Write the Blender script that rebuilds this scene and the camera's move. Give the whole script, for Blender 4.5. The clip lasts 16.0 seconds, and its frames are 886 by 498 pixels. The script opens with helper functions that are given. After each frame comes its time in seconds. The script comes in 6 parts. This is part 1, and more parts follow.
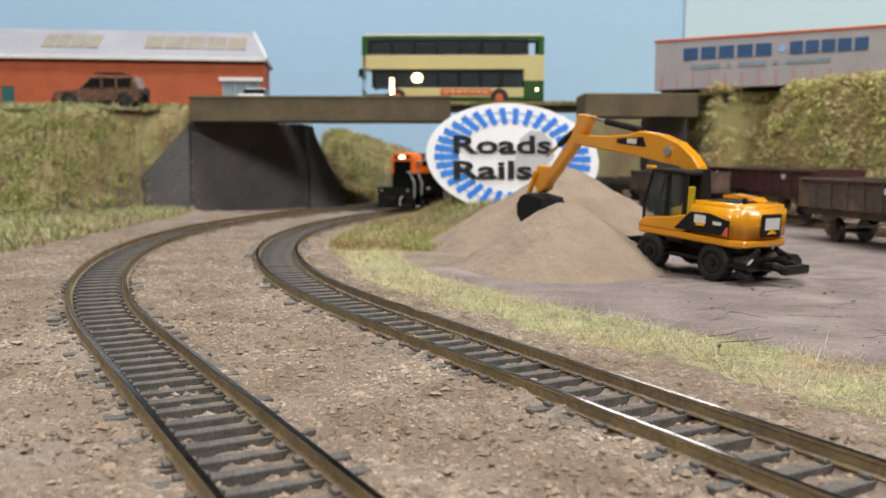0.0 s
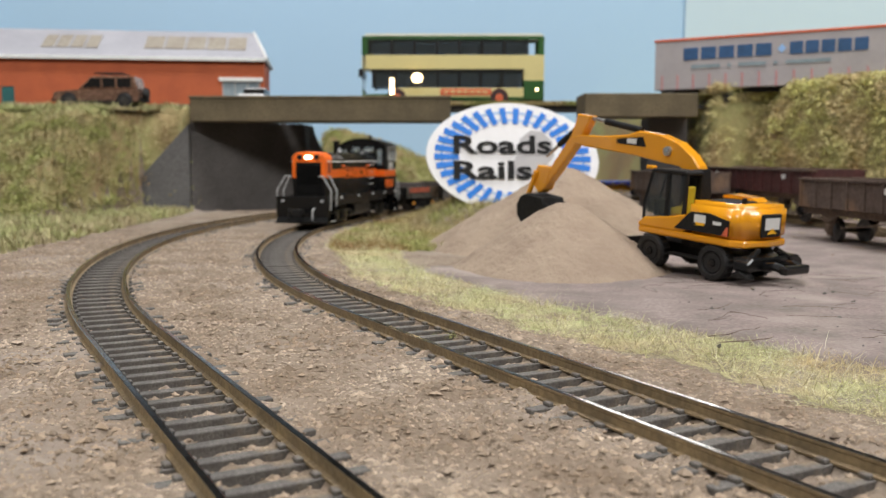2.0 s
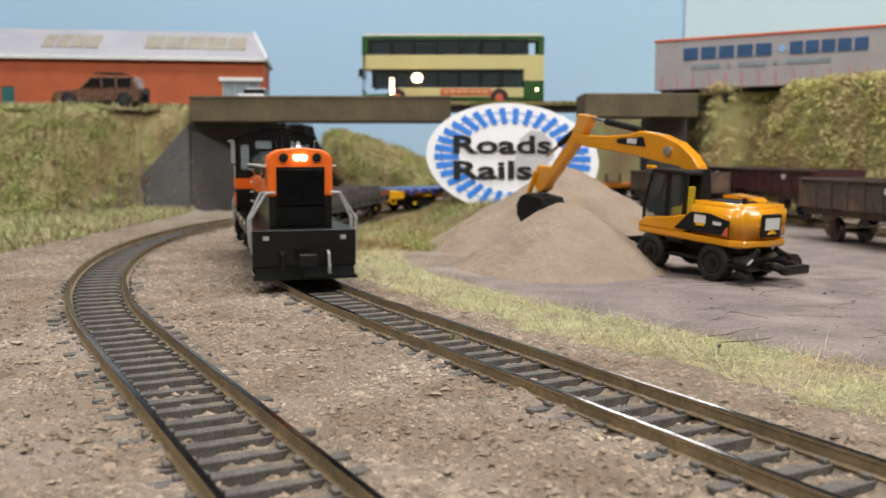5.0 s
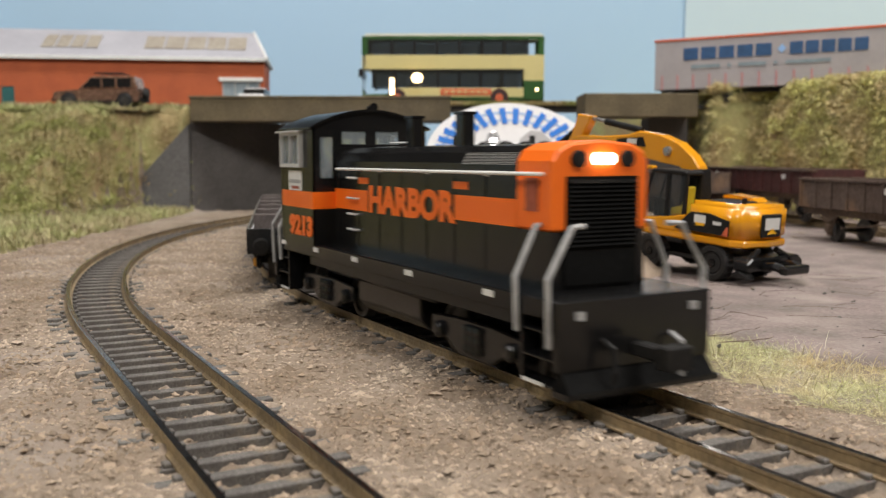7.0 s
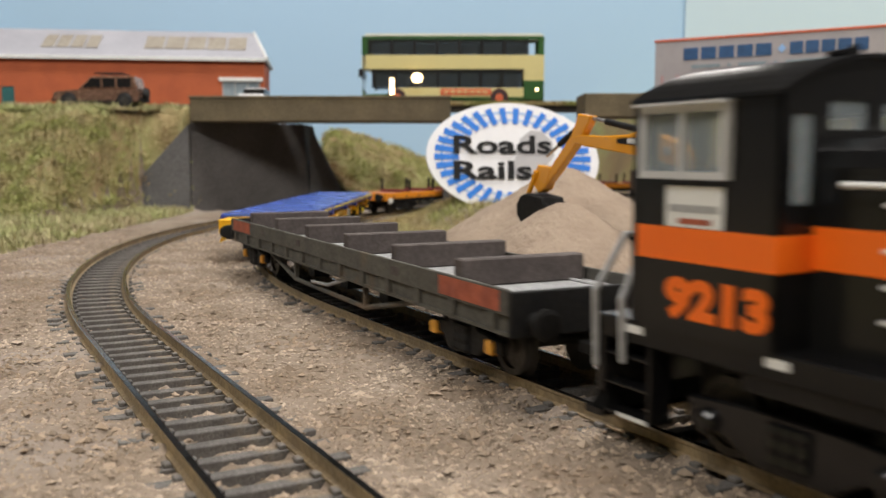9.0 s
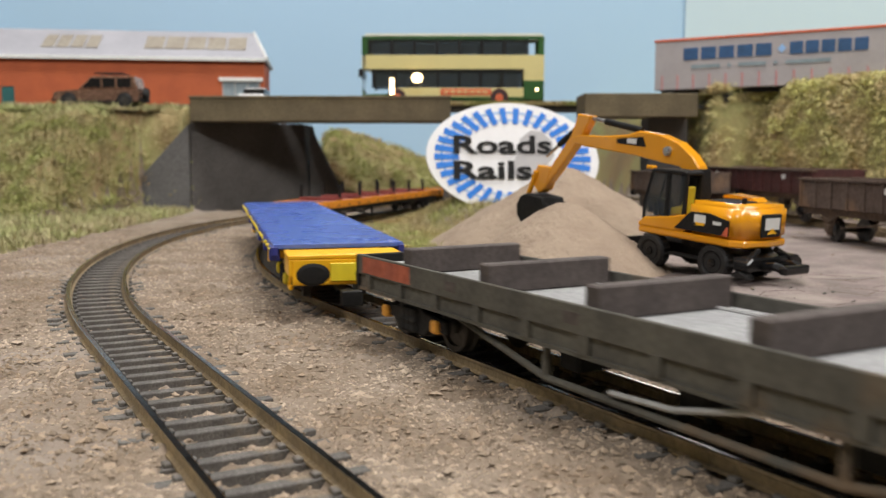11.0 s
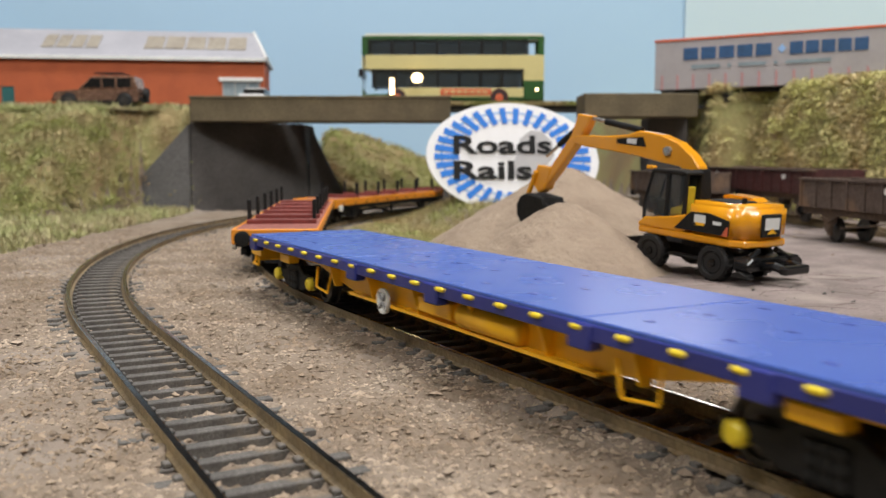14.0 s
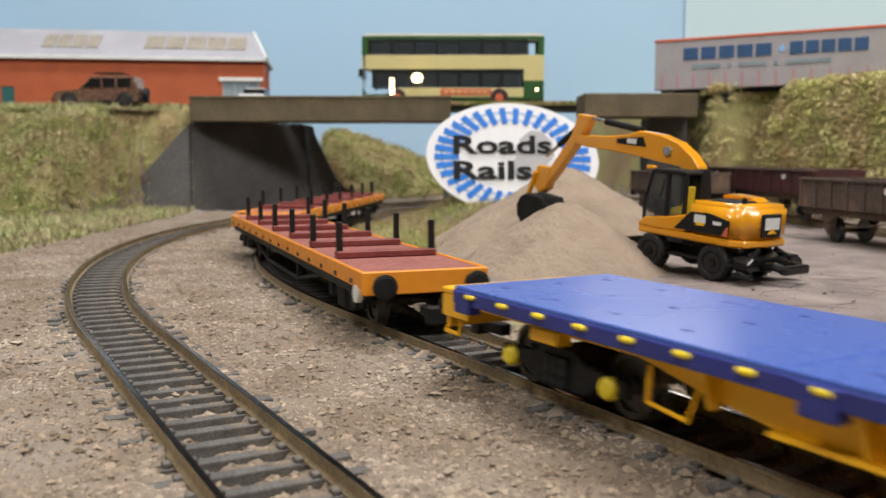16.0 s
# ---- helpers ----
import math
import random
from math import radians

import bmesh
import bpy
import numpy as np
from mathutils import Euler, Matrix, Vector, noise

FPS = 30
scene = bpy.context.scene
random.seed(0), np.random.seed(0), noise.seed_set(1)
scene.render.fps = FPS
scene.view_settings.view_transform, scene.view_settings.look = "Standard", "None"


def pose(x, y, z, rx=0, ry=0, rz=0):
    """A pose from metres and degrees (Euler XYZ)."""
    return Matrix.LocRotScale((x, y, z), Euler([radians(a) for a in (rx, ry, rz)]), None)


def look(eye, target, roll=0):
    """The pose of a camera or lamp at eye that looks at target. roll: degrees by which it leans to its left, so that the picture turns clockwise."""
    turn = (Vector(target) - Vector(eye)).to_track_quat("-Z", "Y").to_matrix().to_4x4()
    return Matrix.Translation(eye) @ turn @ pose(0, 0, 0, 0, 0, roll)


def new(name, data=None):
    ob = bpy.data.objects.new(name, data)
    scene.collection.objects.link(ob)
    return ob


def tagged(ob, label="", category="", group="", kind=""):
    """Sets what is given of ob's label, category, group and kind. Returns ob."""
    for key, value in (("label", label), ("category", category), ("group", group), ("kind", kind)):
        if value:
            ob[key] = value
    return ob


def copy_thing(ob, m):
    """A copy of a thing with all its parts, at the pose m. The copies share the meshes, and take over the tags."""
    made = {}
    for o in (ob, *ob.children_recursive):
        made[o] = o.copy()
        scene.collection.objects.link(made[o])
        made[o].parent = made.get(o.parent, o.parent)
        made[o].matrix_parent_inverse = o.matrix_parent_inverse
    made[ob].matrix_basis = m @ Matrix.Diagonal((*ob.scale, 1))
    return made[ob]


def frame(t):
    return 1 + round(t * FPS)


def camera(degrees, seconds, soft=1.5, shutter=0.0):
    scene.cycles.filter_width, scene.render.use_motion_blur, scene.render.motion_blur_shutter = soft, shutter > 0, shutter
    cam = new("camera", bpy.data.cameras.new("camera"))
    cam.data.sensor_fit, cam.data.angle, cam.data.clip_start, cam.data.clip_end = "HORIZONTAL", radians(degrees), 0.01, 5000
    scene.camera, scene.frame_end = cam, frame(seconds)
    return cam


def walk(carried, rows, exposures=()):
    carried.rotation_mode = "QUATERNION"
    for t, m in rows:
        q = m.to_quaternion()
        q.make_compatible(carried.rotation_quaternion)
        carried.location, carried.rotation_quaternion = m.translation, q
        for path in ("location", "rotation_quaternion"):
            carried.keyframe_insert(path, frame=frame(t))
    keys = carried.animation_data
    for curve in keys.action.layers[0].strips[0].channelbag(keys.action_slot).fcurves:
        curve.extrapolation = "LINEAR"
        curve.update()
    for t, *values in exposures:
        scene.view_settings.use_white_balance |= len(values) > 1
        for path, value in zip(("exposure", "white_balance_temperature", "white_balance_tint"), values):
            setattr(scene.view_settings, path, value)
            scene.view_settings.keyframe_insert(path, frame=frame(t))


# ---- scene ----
# camera: standing still, low beside the model railway
cam = camera(51.69, 16.0, soft=1.2, shutter=0.8)
CAM_Z = 0.0463
CAM_TILT = 5.7775
EYE = pose(0, 0, CAM_Z, 90 - CAM_TILT, 0, 0)
walk(cam, [(0.0, EYE), (16.0, EYE)], [(0.0, -0.1, 6500, 10), (4.5, -0.1, 6500, 10), (6.5, -0.13, 6800, 11), (9.0, -0.13, 6800, 11), (11.5, -0.1, 6650, 10), (16.0, -0.1, 6600, 10)])
cam.data.dof.use_dof = True
cam.data.dof.focus_distance = 0.20
cam.data.dof.aperture_fstop = 36.0

# world: dim room light; the lamps hang under the hall's ceiling
world = bpy.data.worlds.new("hall")
scene.world = world
world.use_nodes = True
world.node_tree.nodes["Background"].inputs[0].default_value = (0.75, 0.86, 1.0, 1)
world.node_tree.nodes["Background"].inputs[1].default_value = 0.08


def area_lamp(name, x, y, z, sx, sy, watts, colour, target):
    data = bpy.data.lights.new(name, "AREA")
    data.shape, data.size, data.size_y = "RECTANGLE", sx, sy
    data.energy, data.color = watts, colour
    ob = new(name, data)
    ob.matrix_world = look((x, y, z), target)
    return ob


area_lamp("ceiling_lamp", 0.15, 0.55, 1.45, 0.9, 0.22, 24, (1.0, 0.99, 0.975), (0.15, 0.56, 0))
area_lamp("ceiling_lamp", -0.7, -0.62, 1.34, 0.9, 0.3, 17.5, (1.0, 0.99, 0.975), (-0.4, 0.2, 0))
area_lamp("ceiling_lamp", 0.9, -0.5, 1.36, 0.9, 0.3, 19, (1.0, 0.99, 0.975), (0.4, 0.3, 0))
area_lamp("ceiling_lamp", 1.12, 4.85, 1.40, 0.75, 0.30, 4.5, (1.0, 0.985, 0.96), (0.2, 0.3, 0))


# ---- materials ----
def mat(name, a, b=None, rough=0.6, metal=0.0, fine=1500.0, coarse=120.0, bump=0.0, bump_scale=None,
        mixlow=0.35, mixhigh=0.65, island=0.0, coat=0.0, dirt=None, dirt_amount=0.0, spec=0.5, vary=0.45, rvar=0.1):
    m = bpy.data.materials.new(name)
    m.use_nodes = True
    nt = m.node_tree
    N, L = nt.nodes, nt.links
    bs = N["Principled BSDF"]
    b = b or tuple(v * 0.8 for v in a)
    co = N.new("ShaderNodeTexCoord")

    def noise_node(scale, detail=4):
        n = N.new("ShaderNodeTexNoise")
        n.inputs["Scale"].default_value = scale
        n.inputs["Detail"].default_value = detail
        L.new(co.outputs["Object"], n.inputs["Vector"])
        return n

    def mix(fac, c1, c2):
        x = N.new("ShaderNodeMix")
        x.data_type = "RGBA"
        for s, v in ((0, fac), (6, c1), (7, c2)):
            if hasattr(v, "is_linked"):
                L.new(v, x.inputs[s])
            else:
                x.inputs[s].default_value = v if s == 0 else (*v, 1)
        return x.outputs[2]

    def ramp(sock, lo, hi, to0=0.0, to1=1.0):
        r = N.new("ShaderNodeMapRange")
        r.inputs[1].default_value, r.inputs[2].default_value = lo, hi
        r.inputs[3].default_value, r.inputs[4].default_value = to0, to1
        L.new(sock, r.inputs[0])
        return r.outputs[0]

    nf, nc = noise_node(fine), noise_node(coarse)
    col = mix(ramp(nc.outputs[0], mixlow, mixhigh), a, b)
    col = mix(ramp(nf.outputs[0], 0.35, 0.7, 0.0, vary), col, tuple(v * 0.55 for v in b))
    if island:
        g = N.new("ShaderNodeNewGeometry")
        h = N.new("ShaderNodeHueSaturation")
        L.new(ramp(g.outputs["Random Per Island"], 0, 1, 1 - island, 1 + island), h.inputs["Value"])
        L.new(col, h.inputs["Color"])
        col = h.outputs[0]
    if dirt:
        nd = noise_node(coarse * 0.4, 6)
        col = mix(ramp(nd.outputs[0], 0.62 - dirt_amount, 0.72 - dirt_amount, 0, 0.8), col, dirt)
    L.new(col, bs.inputs["Base Color"])
    L.new(ramp(nf.outputs[0], 0.3, 0.7, max(rough - rvar, 0.02), min(rough + rvar, 1)), bs.inputs["Roughness"])
    bs.inputs["Metallic"].default_value = metal
    bs.inputs["Coat Weight"].default_value = coat
    bs.inputs["Specular IOR Level"].default_value = spec
    if bump:
        nb = noise_node(bump_scale or fine, 5)
        bp = N.new("ShaderNodeBump")
        bp.inputs["Strength"].default_value = bump
        bp.inputs["Distance"].default_value = 0.0006
        L.new(nb.outputs[0], bp.inputs["Height"])
        L.new(bp.outputs[0], bs.inputs["Normal"])
    return m


def glow(name, colour, strength):
    m = bpy.data.materials.new(name)
    m.use_nodes = True
    bs = m.node_tree.nodes["Principled BSDF"]
    bs.inputs["Base Color"].default_value = (*colour, 1)
    bs.inputs["Emission Color"].default_value = (*colour, 1)
    bs.inputs["Emission Strength"].default_value = strength
    return m


def glass(name, tint, rough=0.05, alpha=0.25):
    m = bpy.data.materials.new(name)
    m.use_nodes = True
    bs = m.node_tree.nodes["Principled BSDF"]
    bs.inputs["Base Color"].default_value = (*tint, 1)
    bs.inputs["Roughness"].default_value = rough
    bs.inputs["Alpha"].default_value = alpha
    return m


M = dict(
    ballast=mat("ballast", (0.275, 0.219, 0.169), (0.200, 0.148, 0.105), 0.95, fine=700, coarse=45, bump=1.0, bump_scale=700, dirt=(0.27, 0.225, 0.188), dirt_amount=0.08),
    stone=mat("ballast_grit", (0.41, 0.328, 0.252), (0.25, 0.184, 0.127), 0.95, fine=900, coarse=45, island=0.36, vary=0.3),
    sand=mat("sand", (0.35, 0.27, 0.20), (0.28, 0.21, 0.155), 0.95, fine=2600, coarse=70, bump=1.0, bump_scale=1100),
    yard=mat("yard", (0.27, 0.215, 0.20), (0.17, 0.135, 0.122), 0.85, fine=900, coarse=55, bump=1.0, bump_scale=300, dirt=(0.30, 0.25, 0.22), dirt_amount=0.07),
    crack=mat("crack", (0.12, 0.07, 0.055), (0.08, 0.05, 0.04), 0.9, fine=900, coarse=90),
    rail=mat("rail_side", (0.34, 0.25, 0.14), (0.22, 0.165, 0.10), 0.65, 0.2, fine=900, coarse=150, bump=0.25),
    railtop=mat("rail_head", (0.50, 0.48, 0.46), (0.36, 0.34, 0.32), 0.16, 1.0, fine=1500, coarse=80),
    sleeper=mat("sleeper", (0.155, 0.142, 0.13), (0.10, 0.092, 0.085), 0.85, fine=1800, coarse=200, bump=0.5, dirt=(0.25, 0.18, 0.11), dirt_amount=0.06),
    turf=mat("turf", (0.33, 0.33, 0.13), (0.30, 0.21, 0.105), 0.95, fine=700, coarse=28, bump=1.0, bump_scale=500),
    blade=mat("grass_fibre", (0.53, 0.57, 0.27), (0.58, 0.49, 0.29), 0.8, fine=300, coarse=40, island=0.3, vary=0.2, dirt=(0.52, 0.38, 0.19), dirt_amount=0.02),
    tuft=mat("foliage_tuft", (0.34, 0.36, 0.12), (0.43, 0.35, 0.18), 0.9, fine=90, coarse=38, island=0.22, vary=0.25, mixlow=0.42, mixhigh=0.58, dirt=(0.30, 0.165, 0.075), dirt_amount=0.075),
    grassmat=mat("grass_mat", (0.38, 0.38, 0.20), (0.37, 0.30, 0.19), 0.95, fine=900, coarse=40, bump=0.8, bump_scale=900),
    tuftpale=mat("foliage_tuft_pale", (0.53, 0.51, 0.19), (0.58, 0.47, 0.25), 0.9, fine=90, coarse=38, island=0.22, vary=0.25, mixlow=0.42, mixhigh=0.58, dirt=(0.38, 0.24, 0.11), dirt_amount=0.05),
    bankblade=mat("bank_fibre", (0.40, 0.43, 0.18), (0.43, 0.36, 0.21), 0.85, fine=150, coarse=40, island=0.25, vary=0.25),
    paleblade=mat("bleached_fibre", (0.78, 0.76, 0.58), (0.70, 0.66, 0.48), 0.8, fine=300, coarse=60, island=0.2),
    backdrop=mat("painted_sky", (0.385, 0.57, 0.75), (0.405, 0.59, 0.76), 0.9, fine=0.5, coarse=2),
    backdrop_b=mat("painted_sky_pale", (0.53, 0.68, 0.75), (0.55, 0.69, 0.76), 0.9, fine=0.5, coarse=2),
    wallwhite=mat("hall_wall", (0.5, 0.49, 0.47), (0.46, 0.45, 0.44), 0.9, fine=20, coarse=3),
    # concrete below the decks: dark by nature, coloured darker still for their shade
    concrete=mat("deck_shaded_concrete", (0.092, 0.084, 0.08), (0.066, 0.06, 0.056), 0.85, fine=700, coarse=45, bump=0.3),
    # wing walls: the same concrete, lit look put into a paler colour
    wingwall=mat("lit_wing_concrete", (0.13, 0.124, 0.122), (0.095, 0.09, 0.088), 0.85, fine=500, coarse=30, bump=0.3),
    deckstone=mat("deck_stone", (0.165, 0.128, 0.073), (0.115, 0.09, 0.052), 0.85, fine=600, coarse=60, bump=0.4),
    road=mat("asphalt", (0.07, 0.07, 0.07), (0.05, 0.05, 0.05), 0.9, fine=1500, coarse=60),
)


# ---- mesh helpers ----
class Geo:
    """Vertices and faces gathered before they become one mesh."""

    def __init__(self):
        self.v, self.f = [], []

    def add(self, verts, faces):
        o = len(self.v)
        self.v += [tuple(p) for p in verts]
        self.f += [tuple(i + o for i in q) for q in faces]
        return self

    def box(self, x0, x1, y0, y1, z0, z1):
        return self.add([(x, y, z) for z in (z0, z1) for y in (y0, y1) for x in (x0, x1)],
                        [(0, 2, 3, 1), (4, 5, 7, 6), (0, 1, 5, 4), (2, 6, 7, 3), (0, 4, 6, 2), (1, 3, 7, 5)])

    def prism(self, pts, a, b, axis="y"):
        """A polygon in the plane across axis, drawn out from a to b. pts: (x,z) for y, (y,z) for x, (x,y) for z."""
        put = {"y": lambda p, t: (p[0], t, p[1]), "x": lambda p, t: (t, p[0], p[1]), "z": lambda p, t: (p[0], p[1], t)}[axis]
        n = len(pts)
        vs = [put(p, a) for p in pts] + [put(p, b) for p in pts]
        fs = [tuple(range(n))[::-1], tuple(range(n, 2 * n))] + [(i, (i + 1) % n, n + (i + 1) % n, n + i) for i in range(n)]
        return self.add(vs, fs)

    def tube(self, pts, r, n=8, r1=None):
        """A round bar along points, capped."""
        pts = [Vector(p) for p in pts]
        r1 = r if r1 is None else r1
        vs, fs = [], []
        for i, p in enumerate(pts):
            d = (pts[min(i + 1, len(pts) - 1)] - pts[max(i - 1, 0)]).normalized()
            u = d.orthogonal().normalized() if abs(d.z) > 0.9 else d.cross(Vector((0, 0, 1))).normalized()
            w = d.cross(u)
            rr = r + (r1 - r) * i / (len(pts) - 1)
            vs += [p + (u * math.cos(k * 2 * math.pi / n) + w * math.sin(k * 2 * math.pi / n)) * rr for k in range(n)]
        for i in range(len(pts) - 1):
            fs += [(i * n + k, i * n + (k + 1) % n, (i + 1) * n + (k + 1) % n, (i + 1) * n + k) for k in range(n)]
        e = (len(pts) - 1) * n
        fs += [tuple(range(n))[::-1], tuple(range(e, e + n))]
        return self.add(vs, fs)

    def lathe(self, prof, centre, axis="y", n=24):
        """A profile of (along, radius) turned about an axis."""
        vs, fs = [], []
        for t, r in prof:
            for k in range(n):
                c, s = r * math.cos(2 * math.pi * k / n), r * math.sin(2 * math.pi * k / n)
                o = {"y": (c, t, s), "x": (t, c, s), "z": (c, s, t)}[axis]
                vs.append((centre[0] + o[0], centre[1] + o[1], centre[2] + o[2]))
        m = len(prof)
        for i in range(m - 1):
            fs += [(i * n + k, i * n + (k + 1) % n, (i + 1) * n + (k + 1) % n, (i + 1) * n + k) for k in range(n)]
        fs += [tuple(range(n))[::-1], tuple(range((m - 1) * n, m * n))]
        return self.add(vs, fs)


def mesh_of(name, geo, material, bevel=0.0, smooth=False, segments=1):
    me = bpy.data.meshes.new(name)
    me.from_pydata(geo.v, [], geo.f)
    bm = bmesh.new()
    bm.from_mesh(me)
    bmesh.ops.recalc_face_normals(bm, faces=bm.faces)
    if bevel:
        es = [e for e in bm.edges if len(e.link_faces) == 2 and e.calc_face_angle(0) > 0.6]
        bmesh.ops.bevel(bm, geom=es, offset=bevel, segments=segments, affect="EDGES", clamp_overlap=True)
    bm.to_mesh(me)
    bm.free()
    me.materials.append(material)
    if smooth:
        for p in me.polygons:
            p.use_smooth = True
    return me


def part(name, geo, material, parent, label="", bevel=0.0, smooth=False, segments=1):
    ob = new(name, mesh_of(name, geo, material, bevel, smooth, segments))
    ob.parent = parent
    if label:
        ob["label"] = label
    return ob


def thing(name, m, label, category, group="", kind=""):
    ob = new(name)
    ob.empty_display_size = 0.01
    ob.matrix_world = m
    return tagged(ob, label, category, group, kind)


def lettering(name, text, size, material, parent, m, depth=0.0001, bold=0.0, label="", width=0.0):
    """Words in the built-in font as a mesh, centred; m places them, width stretches them to a length."""
    cu = bpy.data.curves.new(name, "FONT")
    cu.body, cu.size, cu.align_x, cu.align_y, cu.extrude, cu.offset = text, size, "CENTER", "CENTER", depth, bold
    cu.resolution_u = 3
    ob = bpy.data.objects.new("writing", cu)
    scene.collection.objects.link(ob)
    me = bpy.data.meshes.new_from_object(ob.evaluated_get(bpy.context.evaluated_depsgraph_get()))
    bpy.data.objects.remove(ob)
    bpy.data.curves.remove(cu)
    if width:
        xs = [v.co.x for v in me.vertices]
        k = width / (max(xs) - min(xs))
        for v in me.vertices:
            v.co.x *= k
    me.transform(m)
    me.materials.clear()
    me.materials.append(material)
    o = new(name, me)
    o.parent = parent
    if label:
        o["label"] = label
    return o


def sheet(name, xs, ys, zs, material, keep=None):
    """A grid mesh from arrays of one shape."""
    r, c = xs.shape
    idx = np.arange(r * c).reshape(r, c)
    q = np.stack([idx[:-1, :-1], idx[:-1, 1:], idx[1:, 1:], idx[1:, :-1]], -1).reshape(-1, 4)
    if keep is not None:
        q = q[keep.reshape(-1)[q].all(1)]
    co = np.stack([xs, ys, zs], -1).reshape(-1, 3)
    return raw(name, co, q, material)


def raw(name, co, faces, material, smooth=True):
    me = bpy.data.meshes.new(name)
    k = faces.shape[1]
    me.vertices.add(len(co))
    me.vertices.foreach_set("co", np.asarray(co, np.float32).ravel())
    me.loops.add(faces.size)
    me.loops.foreach_set("vertex_index", faces.astype(np.int32).ravel())
    me.polygons.add(len(faces))
    me.polygons.foreach_set("loop_start", np.arange(0, faces.size, k, dtype=np.int32))
    me.polygons.foreach_set("loop_total", np.full(len(faces), k, np.int32))
    me.update(calc_edges=True)
    me.polygons.foreach_set("use_smooth", np.full(len(faces), smooth))
    me.materials.append(material)
    return new(name, me)


GRID = np.random.RandomState(4).rand(256, 256)


def vnoise(x, y, scale, octaves=3):
    """Smooth value noise, about -1 to 1."""
    out, amp, tot = 0, 1.0, 0
    for o in range(octaves):
        u, v = x * scale + 17.3 * o, y * scale + 9.1 * o
        i, j = np.floor(u).astype(int), np.floor(v).astype(int)
        a, b = u - i, v - j
        a, b = a * a * (3 - 2 * a), b * b * (3 - 2 * b)
        g = lambda p, q: GRID[p % 256, q % 256]
        out = out + amp * ((g(i, j) * (1 - a) + g(i + 1, j) * a) * (1 - b) + (g(i, j + 1) * (1 - a) + g(i + 1, j + 1) * a) * b)
        tot += amp
        amp *= 0.5
        scale *= 2.1
    return out / tot * 2 - 1


def smooth01(t):
    t = np.clip(t, 0, 1)
    return t * t * (3 - 2 * t)


# ---- the lie of the tracks: a straight and a curve of one centre ----
HEAD = radians(118.59)
P0 = (0.036474, 0.150)
S_ARC, R_IN, GAP = 0.1196, 0.505, 0.067
RAIL_TOP = 0.0045
AX, AY = P0[0] + math.cos(HEAD) * S_ARC, P0[1] + math.sin(HEAD) * S_ARC
CX, CY = AX + math.sin(HEAD) * R_IN, AY - math.cos(HEAD) * R_IN


def on_track(s, side=0.0):
    """Place and heading at the distance s along the inner track; side: metres to the left of it."""
    if s < S_ARC:
        x, y, a = P0[0] + math.cos(HEAD) * s, P0[1] + math.sin(HEAD) * s, HEAD
    else:
        a = HEAD - (s - S_ARC) / R_IN
        x, y = CX - math.sin(a) * R_IN, CY + math.cos(a) * R_IN
    return x - math.sin(a) * side, y + math.cos(a) * side, a


def lateral(x, y):
    """Distance to the left of the inner track's middle."""
    along = (x - AX) * math.cos(HEAD) + (y - AY) * math.sin(HEAD)
    straight = -(x - AX) * math.sin(HEAD) + (y - AY) * math.cos(HEAD)
    return np.where(along < 0, straight, np.hypot(x - CX, y - CY) - R_IN)

# ---- ground ----
def hill_left(x, y):
    """The grassy bank under the shed and the jeep, beyond the outer track."""
    r = np.hypot(x - CX, y - CY)
    side = np.clip((x + 0.285) / 0.045, 0, 1)
    start = 0.62 + side * 0.122
    up = smooth01((y - start + 0.02 * (1 - side) * vnoise(x, y, 18, 2)) / (0.115 - 0.103 * side))
    away = smooth01((r - 0.612) / 0.05)
    left = smooth01((-0.198 - x) / 0.012)
    return 0.0832 * up * np.maximum(left, 0) * away


def hill_behind(x, y):
    """The brown slope that falls away to the right of the abutment."""
    r = np.hypot(x - CX, y - CY)
    up = smooth01((r - 0.612) / 0.09)
    return up * np.clip(0.078 - 0.30 * (x + 0.135), 0.0, 0.078) * smooth01((x + 0.140) / 0.03) * smooth01((1.08 - y) / 0.06)


def hill_right(x, y):
    """The tall grassy bank behind the goods wagons."""
    d = x - 0.238 - (0.80 - y) * 0.25 + 0.006 * vnoise(x, y, 30, 2)
    front = smooth01(d / 0.030) * smooth01((y - 0.30) / 0.1)
    end = smooth01((x - 0.2155 + 0.003 * vnoise(x, y, 40, 2)) / 0.014) * smooth01((y - 0.757) / 0.012)
    return np.clip(0.0985 + (y - 0.58) * 0.025, 0.09, 0.103) * np.maximum(front, end)


HEAPS = ((0.0485, 0.366, 0.0268, 0.0375), (0.0630, 0.470, 0.0395, 0.064))


def heaps(x, y):
    z = 0 * x
    for hx, hy, h, r in HEAPS:
        d = np.hypot(x - hx, (y - hy) * 0.9)
        cone = h * (1 - d / r) - 0.0015
        tip = np.sqrt(np.maximum(d, 0) ** 2 + 0.005 ** 2) - 0.005
        z = np.maximum(z, np.minimum(cone, h * (1 - tip / r) - 0.0015) + 0.0006 * vnoise(x, y, 120, 2))
    return np.maximum(z, 0)


def hump(x, y):
    """The low grassy rise between the curve and the round sign."""
    d = np.hypot((x - 0.030) / 0.055, (y - 0.615) / 0.055)
    return 0.017 * smooth01(1.25 - d)


